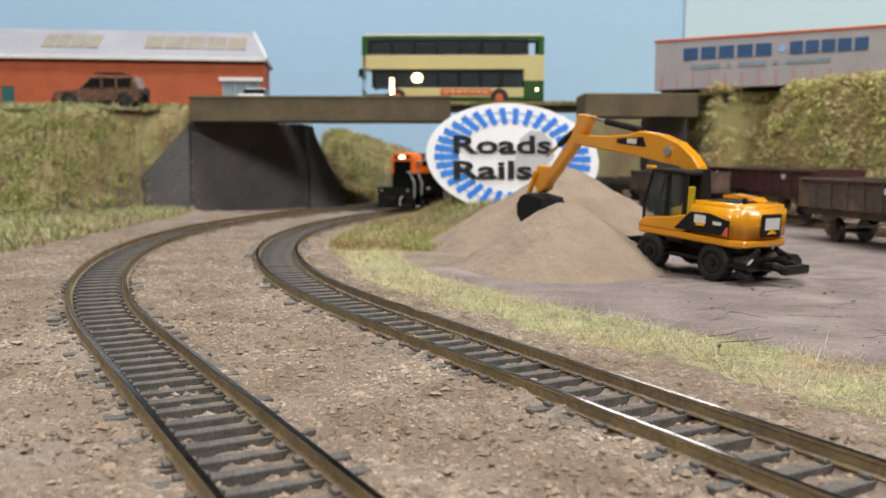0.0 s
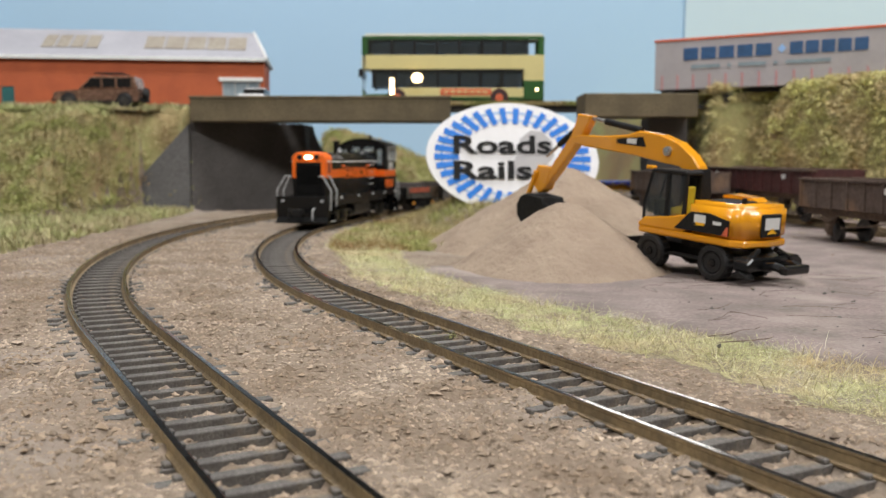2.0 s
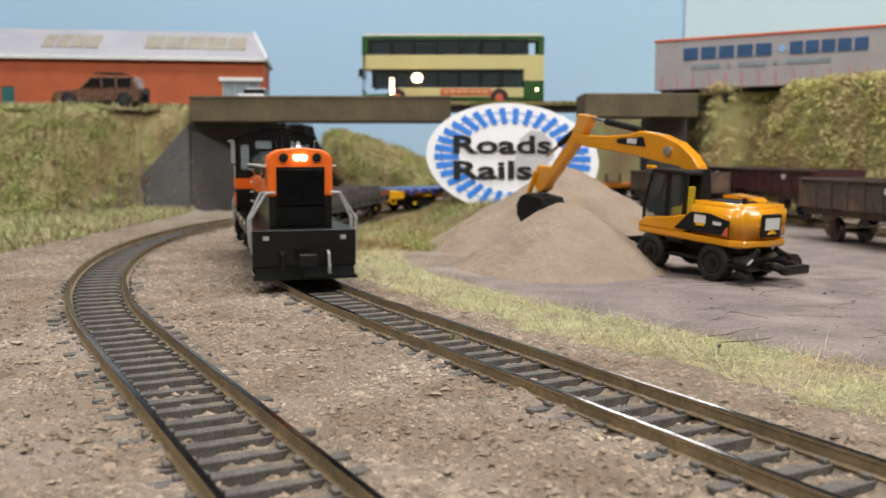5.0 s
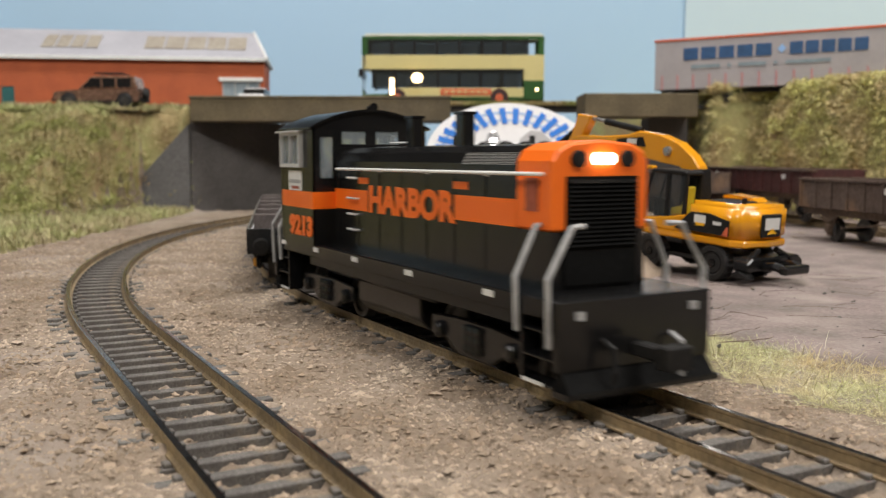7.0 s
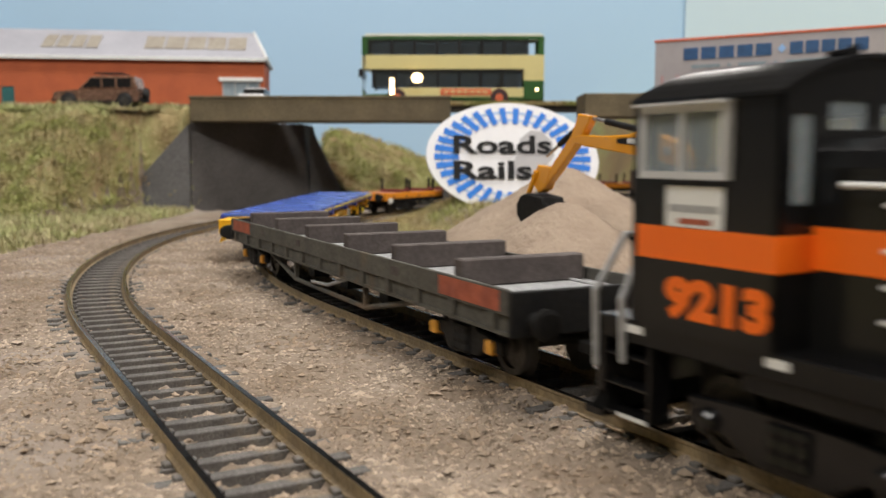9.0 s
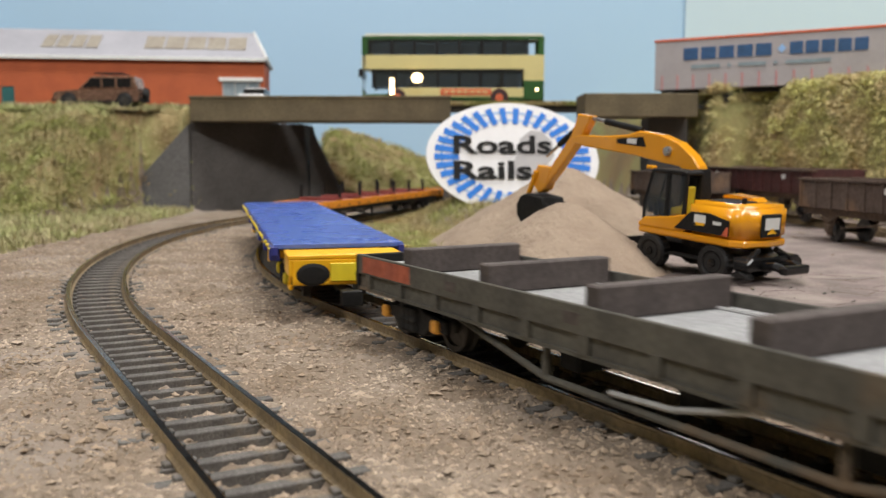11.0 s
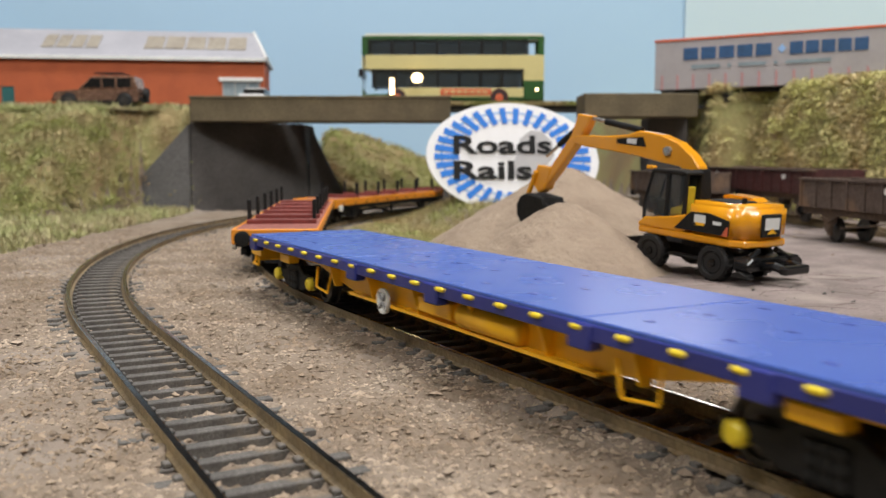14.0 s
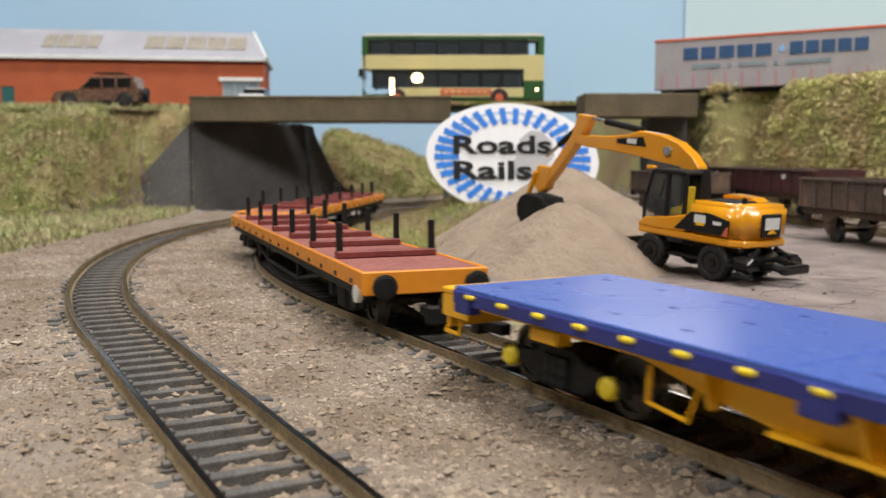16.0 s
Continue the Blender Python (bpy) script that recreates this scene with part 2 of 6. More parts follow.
def ground_z(x, y):
    la = lateral(x, y)
    z = 0.0014 + 0.0005 * vnoise(x, y, 60, 2) + 0.0017 * vnoise(x, y, 330, 3)
    for c in (0.0, GAP):
        d = np.abs(la - c)
        inside = smooth01((0.0078 - d) / 0.0012)
        z = z * (1 - inside) + inside * (0.0001 + 0.0016 * vnoise(x + 3, y, 420, 3))
        shoulder = smooth01((0.0185 - d) / 0.004) * smooth01((d - 0.0078) / 0.002)
        z = z + shoulder * 0.0002
    calm = smooth01((la + 0.034) / 0.012)
    z = np.where(la < 0, z * (0.35 + 0.65 * calm), z)
    return z + hill_left(x, y) + hill_behind(x, y) + hill_right(x, y) + hump(x, y)


def strip(la, x, y):
    """1 in the band of grass between the inner track and the yard."""
    inner = -0.0250 - 0.008 * vnoise(x, y, 60, 3) - 0.011 * smooth01((0.34 - y) / 0.16)
    outer = -0.055 - 0.007 * vnoise(x + 5, y, 35, 2) - 0.018 * smooth01((0.34 - y) / 0.16)
    return (la < inner) & (la > outer)


gx, gy = np.meshgrid(np.arange(-0.26, 0.2001, 0.0009), np.arange(0.085, 0.5601, 0.0009))
ground = tagged(sheet("ground", gx, gy, ground_z(gx, gy), M["ballast"]), "brown ballast ground with fine loose grit", "ground", kind="structure")
fx, fy = np.meshgrid(np.arange(-0.9, 1.0001, 0.005), np.arange(-0.6, 1.1801, 0.005))
fz = ground_z(fx, fy)
fine = (fx > -0.257) & (fx < 0.197) & (fy > 0.088) & (fy < 0.557)
fz = np.where(fine, -0.004, fz)
far_ground = tagged(sheet("ground", fx, fy, fz, M["ballast"], keep=~((fx > -0.25) & (fx < 0.19) & (fy > 0.095) & (fy < 0.55))), "brown ballast ground and banks further off", "ground", kind="structure")

# turf laid over the banks
bankz = hill_left(fx, fy) + hill_behind(fx, fy) + hill_right(fx, fy)
tagged(sheet("bank", fx, fy, ground_z(fx, fy) + 0.0008 + 0.0012 * vnoise(fx, fy, 200, 2), M["turf"], keep=bankz > 0.002), "olive and brown turf over the banks", "bank", kind="structure")

# the yard: a worn grey-brown hardstanding beside the grass
yx, yy = np.meshgrid(np.arange(-0.02, 0.60, 0.0025), np.arange(0.10, 0.72, 0.0025))
yla = lateral(yx, yy)
edge = -0.053 - 0.006 * vnoise(yx, yy, 40, 2) - 0.014 * smooth01((0.34 - yy) / 0.16)
yz = 0.0005 + 0.0016 * smooth01((edge - yla) / 0.008) - 0.0022 * smooth01((yla - edge + 0.003) / 0.003) + 0.0007 * vnoise(yx, yy, 60, 3) * smooth01((edge - yla) / 0.008) - 0.005 * smooth01((0.052 + 0.012 * vnoise(yx, yy, 50, 2) - yx) / 0.02) * smooth01((yy - 0.36) / 0.05)
yard = tagged(sheet("yard", yx, yy, yz, M["yard"], keep=(yla < edge)), "worn grey-brown hardstanding of the goods yard", "ground", kind="structure")

# cracks in the hardstanding
rc = random.Random(5)
cracks = Geo()
for k in range(44):
    x, y, a = rc.uniform(0.075, 0.165), rc.uniform(0.215, 0.34), rc.uniform(0, 6.28)
    if float(lateral(np.array(x), np.array(y))) > -0.066:
        continue
    pts = []
    for i in range(rc.randint(5, 9)):
        pts.append((x, y, 0.00208 + 0.0007 * float(vnoise(np.array(x), np.array(y), 60, 3))))
        a += rc.uniform(-0.7, 0.7)
        x, y = x + 0.0028 * math.cos(a), y + 0.0028 * math.sin(a)
    cracks.tube(pts, 0.00013, 5)
tagged(new("crack", mesh_of("crack", cracks, M["crack"])), "thin dark cracks in the hardstanding", "crack", kind="stuff")

# sand heaps, each a thing
for hx, hy, h, r in HEAPS:
    u, a = np.meshgrid(np.linspace(0.0, 1.35, 110), np.linspace(0, 2 * math.pi, 321))
    px, py = u * r * np.cos(a), u * r * np.sin(a) / 0.9
    d = u * r
    wob = 1 + 0.10 * vnoise(hx * 9 + np.cos(a) * 0.8 + 4, hy * 9 + np.sin(a) * 0.8, 2.2, 2)
    pz = h * (1 - (np.sqrt(d ** 2 + 0.007 ** 2) - 0.007) / (r * wob)) + 0.0009 * vnoise(px + hx, py + hy, 160, 3) + 0.0005 * vnoise(px + hx, py + hy, 620, 2) + 0.0008 * vnoise(px + hx, py + hy, 60, 2)
    pz = np.maximum(pz, -0.006)
    heap = sheet("sand_mound", px, py, pz, M["sand"])
    heap.location = (hx, hy, 0.0008)
    tagged(heap, "heap of fine grey-brown sand on the yard", "sand", "mounds of sand")


# ---- grit, grass fibres ----
def grit(name, x, y, size, material, rng, z=None):
    """Many little stones in one mesh."""
    n = len(x)
    base = np.array([(1, 0, 0), (-1, 0, 0), (0, 1, 0), (0, -1, 0), (0, 0, 1), (0, 0, -0.6)], float)
    tri = np.array([(0, 2, 4), (2, 1, 4), (1, 3, 4), (3, 0, 4), (2, 0, 5), (1, 2, 5), (3, 1, 5), (0, 3, 5)])
    s = size * (0.55 + rng.rand(n) ** 3 * 1.7)
    jig = base[None] * (0.6 + 0.8 * rng.rand(n, 6, 1)) + 0.14 * rng.randn(n, 6, 3)
    a = rng.rand(n) * 6.28
    c, sn = np.cos(a)[:, None], np.sin(a)[:, None]
    vx, vy = jig[..., 0] * c - jig[..., 1] * sn, jig[..., 0] * sn + jig[..., 1] * c
    co = np.stack([x[:, None] + vx * s[:, None], y[:, None] + vy * s[:, None],
                   ((ground_z(x, y) if z is None else z) - s * 0.05)[:, None] + jig[..., 2] * s[:, None] * 0.6], -1)
    f = (np.arange(n)[:, None, None] * 6 + tri[None]).reshape(-1, 3)
    return raw(name, co.reshape(-1, 3), f, material, smooth=False)


rng = np.random.RandomState(11)
n = 240000
sx, sy = rng.rand(n) * 0.40 - 0.22, 0.09 + rng.rand(n) ** 1.5 * 0.44
sla = lateral(sx, sy)
ok = (sla > -0.036) & (np.abs(sx) < sy * 0.56 + 0.02)
for c in (0.0, GAP):
    d = np.abs(sla - c)
    ok &= ~((d > 0.0072) & (d < 0.0098))
    ok &= ~((d < 0.0072) & (rng.rand(n) < 0.2))
tagged(grit("grit", sx[ok], sy[ok], 0.00034, M["stone"], rng), "loose brown ballast grit over the ground", "grit", kind="stuff")
n = 42000
sx, sy = rng.rand(n) * 0.40 - 0.22, 0.09 + rng.rand(n) ** 1.4 * 0.40
sla = lateral(sx, sy)
ok = (sla > -0.036) & (np.abs(sx) < sy * 0.56 + 0.02) & (vnoise(sx, sy, 110, 2) > -0.5 + 0.9 * rng.rand(n))
for c in (0.0, GAP):
    d = np.abs(sla - c)
    ok &= ~((d > 0.0068) & (d < 0.0102))
    ok &= ~((d > 0.0102) & (d < 0.0155) & (rng.rand(n) < 0.45))
    ok &= ~((d < 0.0072) & (rng.rand(n) < 0.4))
tagged(grit("grit_clump", sx[ok], sy[ok], 0.00062, M["stone"], rng), "coarser clumps of brown ballast grit", "grit", kind="stuff")


n = 260
dx_, dy_ = 0.06 + rng.rand(n) * 0.16, 0.20 + rng.rand(n) * 0.22
ok = lateral(dx_, dy_) < -0.045
tagged(grit("debris", dx_[ok], dy_[ok], 0.00045, M["sleeper"], rng, 0.0022 + 0 * dx_[ok]), "scattered dark specks of debris on the yard", "debris", kind="stuff")


def fibres(name, x, y, z, length, material, rng, lean=0.7, width=0.00013):
    n = len(x)
    a, w = rng.rand(n) * 6.28, rng.rand(n) * 6.28
    ln = length * (0.5 + rng.rand(n))
    le = lean * (0.3 + 1.0 * rng.rand(n))
    dx, dy = np.cos(a) * ln * le, np.sin(a) * ln * le
    dz = ln * np.sqrt(np.maximum(1 - np.minimum(le, 0.97) ** 2, 0.05))
    ox, oy = np.cos(w) * width, np.sin(w) * width
    p = np.stack([x, y, z], -1)
    o = np.stack([ox, oy, 0 * ox], -1)
    mid = p + np.stack([dx * 0.4, dy * 0.4, dz * 0.6], -1)
    tip = p + np.stack([dx, dy, dz], -1)
    co = np.stack([p - o, p + o, mid - o * 0.8, mid + o * 0.8, tip], 1).reshape(-1, 3)
    tri = np.array([(0, 1, 3), (0, 3, 2), (2, 3, 4)])
    f = (np.arange(n)[:, None, None] * 5 + tri[None]).reshape(-1, 3)
    return raw(name, co, f, material, smooth=False)


n = 520000
bx, by = rng.rand(n) * 0.40 - 0.10, 0.12 + rng.rand(n) * 0.45
bla = lateral(bx, by)
ok = strip(bla, bx, by) & (vnoise(bx, by, 55, 3) > -0.95 + 1.2 * rng.rand(n))
bx, by = bx[ok], by[ok]
tagged(fibres("grass", bx, by, ground_z(bx, by), 0.0034, M["blade"], rng, 1.75, 0.00007), "pale green and straw-coloured static grass beside the track", "grass", kind="stuff")
n = 24000
bx, by = rng.rand(n) * 0.40 - 0.10, 0.12 + rng.rand(n) * 0.45
ok = strip(lateral(bx, by), bx, by)
bx, by = bx[ok], by[ok]
tagged(fibres("grass", bx, by, ground_z(bx, by) + 0.0006, 0.0062, M["paleblade"], rng, 2.0, 0.00004), "long bleached grass fibres lying over the strip", "grass", kind="stuff")
# the low rise by the sign, and the meadow beyond the outer track
n = 60000
bx, by = rng.rand(n) * 0.16 - 0.07, 0.44 + rng.rand(n) * 0.26
ok = (lateral(bx, by) < -0.024) & (bx < 0.012 + 0.0 * by) | (hump(bx, by) > 0.002)
bx, by = bx[ok], by[ok]
tagged(fibres("grass", bx, by, ground_z(bx, by), 0.004, M["tuft"], rng, 1.1, 0.0002), "rough olive and straw grass on the rise by the sign", "grass", kind="stuff")
n = 120000
bx, by = -0.62 + rng.rand(n) * 0.46, 0.33 + rng.rand(n) * 0.50
ok = (np.hypot(bx - CX, by - CY) > 0.614 + 0.012 * vnoise(bx, by, 40, 2)) & (bx < -0.202)
bx, by = bx[ok], by[ok]
tagged(fibres("grass", bx, by, ground_z(bx, by), 0.0055, M["bankblade"], rng, 0.85, 0.00045), "pale green grass on the meadow and bank beyond the tracks", "grass", kind="stuff")


mx, my = np.meshgrid(np.arange(-0.09, 0.20, 0.0015), np.arange(0.12, 0.58, 0.0015))
mla = lateral(mx, my)
tagged(sheet("grass_mat", mx, my, ground_z(mx, my) + 0.00012, M["grassmat"], keep=strip(mla, mx, my) & (vnoise(mx, my, 90, 3) + 0.5 * vnoise(mx + 2, my, 420, 2) > 0.12)), "thin pale green grass mat beside the track", "grass", kind="stuff")


def tufts(name, x, y, z, size, material, rng, label):
    """Clumps of small leaves set on a bank."""
    k = 46
    n = len(x)
    s = size * (0.6 + 0.8 * rng.rand(n))
    d = rng.randn(n, k, 3)
    d /= np.linalg.norm(d, axis=2, keepdims=True)
    d[..., 2] = np.abs(d[..., 2]) * 0.8
    c = np.stack([x, y, z], -1)[:, None] + d * s[:, None, None] * (0.55 + 0.5 * rng.rand(n, k, 1))
    e1 = rng.randn(n, k, 3)
    e2 = rng.randn(n, k, 3)
    for e in (e1, e2):
        e *= (s[:, None, None] * 0.24) / np.linalg.norm(e, axis=2, keepdims=True)
    co = np.stack([c, c + e1, c + e2], 2).reshape(-1, 3)
    f = np.arange(n * k * 3).reshape(-1, 3)
    return tagged(raw(name, co, f, material, smooth=False), label, "foliage", kind="stuff")


n = 9000
bx, by = -0.60 + rng.rand(n) * 0.40, 0.60 + rng.rand(n) * 0.18
hz = hill_left(bx, by)
ok = (hz > 0.004) & (hz < 0.076)
tufts("foliage", bx[ok], by[ok], ground_z(bx[ok], by[ok]) - 0.002, 0.0060, M["tuft"], rng, "olive and russet foliage mat on the bank below the shed")
n = 5000
bx, by = -0.20 + rng.rand(n) * 0.34, 0.70 + rng.rand(n) * 0.40
ok = hill_behind(bx, by) > 0.004
tufts("foliage", bx[ok], by[ok], ground_z(bx[ok], by[ok]) - 0.002, 0.0075, M["tuft"], rng, "russet foliage mat on the slope behind the curve")
n = 15000
bx, by = 0.205 + rng.rand(n) * 0.24, 0.48 + rng.rand(n) * 0.38
ok = hill_right(bx, by) > 0.004
tufts("foliage", bx[ok], by[ok], ground_z(bx[ok], by[ok]) - 0.002, 0.0075, M["tuftpale"], rng, "yellow-green foliage mat on the tall bank behind the wagons")

tufts("moss", 0.0008 + rng.randn(16) * 0.0022, 0.2268 + rng.randn(16) * 0.0012, np.full(16, 0.0012), 0.0011, M["tuft"], rng, "small clump of green moss between the rails")

# ---- tracks ----
PITCH = 0.0074


def rail_mesh(side, s0, s1):
    prof = [(-0.0011, 0.0018), (0.0011, 0.0018), (0.0011, 0.0021), (0.0004, 0.0024), (0.0004, 0.0037), (0.0006, 0.0039), (0.0006, 0.00436),
            (-0.0006, 0.00436), (-0.0006, 0.0039), (-0.0004, 0.0037), (-0.0004, 0.0024), (-0.0011, 0.0021)]
    g, steps, n = Geo(), int((s1 - s0) / 0.006), len(prof)
    vs = []
    for i in range(steps + 1):
        x, y, a = on_track(s0 + (s1 - s0) * i / steps, side)
        vs += [(x - math.sin(a) * o, y + math.cos(a) * o, z) for o, z in prof]
    fs = [(i * n + k, i * n + (k + 1) % n, (i + 1) * n + (k + 1) % n, (i + 1) * n + k) for i in range(steps) for k in range(n)]
    return g.add(vs, fs)


def head_mesh(side, s0, s1):
    g, steps = Geo(), int((s1 - s0) / 0.006)
    prof = [(-0.00056, 0.0042), (0.00056, 0.0042), (0.00056, 0.00444), (0.00042, RAIL_TOP), (-0.00042, RAIL_TOP), (-0.00056, 0.00444)]
    n, vs = len(prof), []
    for i in range(steps + 1):
        x, y, a = on_track(s0 + (s1 - s0) * i / steps, side)
        vs += [(x - math.sin(a) * o, y + math.cos(a) * o, z) for o, z in prof]
    fs = [(i * n + k, i * n + (k + 1) % n, (i + 1) * n + (k + 1) % n, (i + 1) * n + k) for i in range(steps) for k in range(n)]
    return g.add(vs, fs)


sl = Geo().box(-0.0013, 0.0013, -0.0148, 0.0148, -0.0022, 0.0018)
for s in (-1, 1):
    for o in (-0.0019, 0.0019):
        sl.box(-0.0009, 0.0009, s * 0.00865 + o - 0.0006, s * 0.00865 + o + 0.0006, 0.0018, 0.00255)
SLEEPER = mesh_of("sleeper", sl, M["sleeper"], 0.00015)


def railway_track(side, label):
    tr = thing("railway_track", pose(0, 0, 0), label, "railway track", "running lines")
    for o in (-0.0086, 0.0086):
        r = part("rail", rail_mesh(side + o, -0.18, 1.35), M["rail"], tr, "rusty brown rail")
        part("rail_head", head_mesh(side + o, -0.18, 1.35), M["railtop"], r, "bare worn metal running surface")
    rr = random.Random(int(side * 1000) + 3)
    for i in range(190):
        x, y, a = on_track(-0.16 + i * PITCH, side)
        ob = new("sleeper", SLEEPER)
        ob.parent = tr
        ob.matrix_local = pose(x, y, rr.uniform(-0.00012, 0.00012), 0, 0, math.degrees(a) + rr.uniform(-1.2, 1.2))
    return tr


railway_track(0.0, "weathered railway track with dark sleepers, the inner line")
railway_track(GAP, "weathered railway track with dark sleepers, the outer line")

# ---- backdrop and hall ----
def wall(name, x0, y0, x1, y1, z0, z1, t, material, label):
    d = Vector((x1 - x0, y1 - y0, 0)).normalized()
    o = Vector((-d.y, d.x, 0)) * t
    g = Geo()
    q = [(x0, y0), (x1, y1), (x1 + o.x, y1 + o.y), (x0 + o.x, y0 + o.y)]
    g.prism(q, z0, z1, "z")
    return tagged(new(name, mesh_of(name, g, material)), label, "wall", kind="structure")


wall("backdrop", -0.58, 1.16, 0.32, 1.16, -0.02, 0.252, 0.01, M["backdrop"], "plain pale blue painted sky board behind the layout")
wall("backdrop", 0.30, 1.155, 0.95, 0.86, -0.02, 0.252, 0.01, M["backdrop_b"], "paler blue painted sky board at the layout's end")
wall("backdrop", -0.95, 0.55, -0.565, 1.155, -0.02, 0.252, 0.01, M["backdrop"], "shaded blue painted sky board at the layout's other end")
for i, (a, b, c, d) in enumerate(((-2.6, 7.0, 2.6, 7.0), (2.6, 7.0, 2.6, -2.2), (2.6, -2.2, -2.6, -2.2), (-2.6, -2.2, -2.6, 7.0))):
    wall("wall_" + ("north", "east", "south", "west")[i], a, b, c, d, -0.9, 1.5, 0.05, M["wallwhite"], "plain pale wall of the hall")
tagged(new("ceiling", mesh_of("ceiling", Geo().box(-2.65, 2.65, -2.25, 7.05, 1.5, 1.55), M["wallwhite"])), "plain white ceiling of the hall", "ceiling", kind="structure")
tagged(new("floor", mesh_of("floor", Geo().box(-2.65, 2.65, -2.25, 7.05, -0.95, -0.9), M["road"])), "plain dark floor of the hall", "floor", kind="structure")

# the layout's table
layout_table = thing("layout_table", pose(0.05, 0.29, -0.9), "plain wooden table carrying the model landscape", "table")
part("tabletop", Geo().box(-0.95, 0.95, -0.89, 0.89, 0.845, 0.878), M["sleeper"], layout_table)
for lx in (-0.88, 0.82):
    for ly in (-0.82, 0.76):
        part("leg", Geo().box(lx, lx + 0.06, ly, ly + 0.06, 0.0, 0.845), M["sleeper"], layout_table)


M.update(
    black=mat("black_paint", (0.007, 0.007, 0.0078), (0.010, 0.0097, 0.0094), 0.22, fine=700, coarse=90, spec=0.4, vary=0.1, rvar=0.05),
    blackmatt=mat("black_plastic", (0.009, 0.009, 0.010), (0.015, 0.014, 0.013), 0.6, fine=900, coarse=120, bump=0.15, spec=0.25),
    orange=mat("orange_paint", (0.95, 0.170, 0.012), (0.93, 0.160, 0.011), 0.42, fine=60, coarse=40, vary=0.1),
    greyrail=mat("grey_handrail", (0.45, 0.45, 0.45), (0.38, 0.38, 0.38), 0.5, fine=700, coarse=90),
    white=mat("white_paint", (0.78, 0.78, 0.76), (0.72, 0.72, 0.70), 0.45, fine=300, coarse=60, vary=0.1),
    framegrey=mat("window_frame_grey", (0.62, 0.62, 0.62), (0.55, 0.55, 0.56), 0.4, 0.1, fine=300, coarse=60, vary=0.1),
    silver=mat("silver", (0.55, 0.55, 0.56), (0.45, 0.45, 0.46), 0.3, 0.8, fine=900, coarse=90),
    steel=mat("wheel_steel", (0.10, 0.095, 0.09), (0.07, 0.065, 0.06), 0.45, 0.7, fine=900, coarse=120),
    lens=glow("lamp_lens", (1.0, 0.86, 0.66), 9.0),
    bulb=glow("bus_lamp", (1.0, 0.72, 0.38), 7.0),
    pane=glass("window_glass", (0.45, 0.52, 0.55), 0.03, 0.3),
    buspane=glass("saloon_glass", (0.03, 0.034, 0.032), 0.05, 0.6),
    cabglass=glass("cab_glass", (0.10, 0.115, 0.12), 0.04, 0.22),
    darkpane=glass("dark_glass", (0.05, 0.06, 0.065), 0.06, 0.38),
    weathered=mat("weathered_grey_side", (0.115, 0.108, 0.09), (0.075, 0.07, 0.06), 0.75, fine=800, coarse=120, bump=0.2, dirt=(0.15, 0.10, 0.06), dirt_amount=0.05),
    floorgrey=mat("wagon_floor_grey", (0.33, 0.33, 0.335), (0.27, 0.27, 0.275), 0.75, fine=900, coarse=80, bump=0.2),
    bolsterbrown=mat("bolster_timber", (0.105, 0.085, 0.078), (0.075, 0.06, 0.056), 0.8, fine=900, coarse=140, bump=0.3),
    rustpatch=mat("faded_red_patch", (0.45, 0.11, 0.055), (0.33, 0.085, 0.05), 0.7, fine=700, coarse=200),
    axleorange=mat("axlebox_orange", (0.72, 0.33, 0.04), (0.6, 0.26, 0.03), 0.55, fine=500, coarse=150),
    axleyellow=mat("axlebox_yellow", (0.78, 0.60, 0.03), (0.7, 0.52, 0.02), 0.5, fine=400, coarse=100, vary=0.1),
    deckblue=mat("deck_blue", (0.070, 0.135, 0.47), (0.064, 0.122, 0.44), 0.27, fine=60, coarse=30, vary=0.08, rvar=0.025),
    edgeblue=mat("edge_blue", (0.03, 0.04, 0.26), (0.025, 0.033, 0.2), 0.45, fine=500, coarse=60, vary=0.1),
    yellow=mat("wagon_yellow", (0.90, 0.47, 0.012), (0.87, 0.445, 0.011), 0.42, fine=250, coarse=60, vary=0.1),
    wagonorange=mat("wagon_orange", (0.80, 0.29, 0.02), (0.76, 0.265, 0.018), 0.5, fine=300, coarse=60, vary=0.1),
    deckred=mat("deck_red", (0.34, 0.12, 0.10), (0.28, 0.095, 0.08), 0.6, fine=700, coarse=70, bump=0.15),
    bolsterred=mat("bolster_red", (0.23, 0.045, 0.035), (0.18, 0.035, 0.03), 0.55, fine=500, coarse=90),
)
M["grille"] = mat("grille_black", (0.006, 0.006, 0.006), (0.009, 0.009, 0.009), 0.8, fine=900, coarse=120, spec=0.1)
TRAIN, WHEELS = [], []


def arc(x0, x1, z0, rise, n=10):
    """Points of a shallow arch over z0, from x0 to x1."""
    return [(x0 + (x1 - x0) * i / n, z0 + rise * (1 - (2 * i / n - 1) ** 2)) for i in range(n + 1)]


def wheelset(parent, x, z, r, half=0.0083):
    g = Geo()
    for s in (-1, 1):
        y = s * half
        g.lathe([(y - s * 0.0016, r * 1.10), (y - s * 0.0011, r * 1.10), (y - s * 0.0009, r), (y + s * 0.0011, r * 0.98), (y + s * 0.0011, r * 0.78), (y + s * 0.0004, r * 0.74), (y + s * 0.0004, r * 0.3), (y + s * 0.0013, r * 0.26), (y + s * 0.0013, 0.0002)], (0, 0, 0), "y", 24)
    g.tube([(0, -half, 0), (0, half, 0)], 0.001, 8)
    w = part("wheelset", g, M["steel"], parent, "dark steel wheels on one axle")
    w.location = (x, 0, z)
    WHEELS.append((w, (x, 0, z), r))
    return w


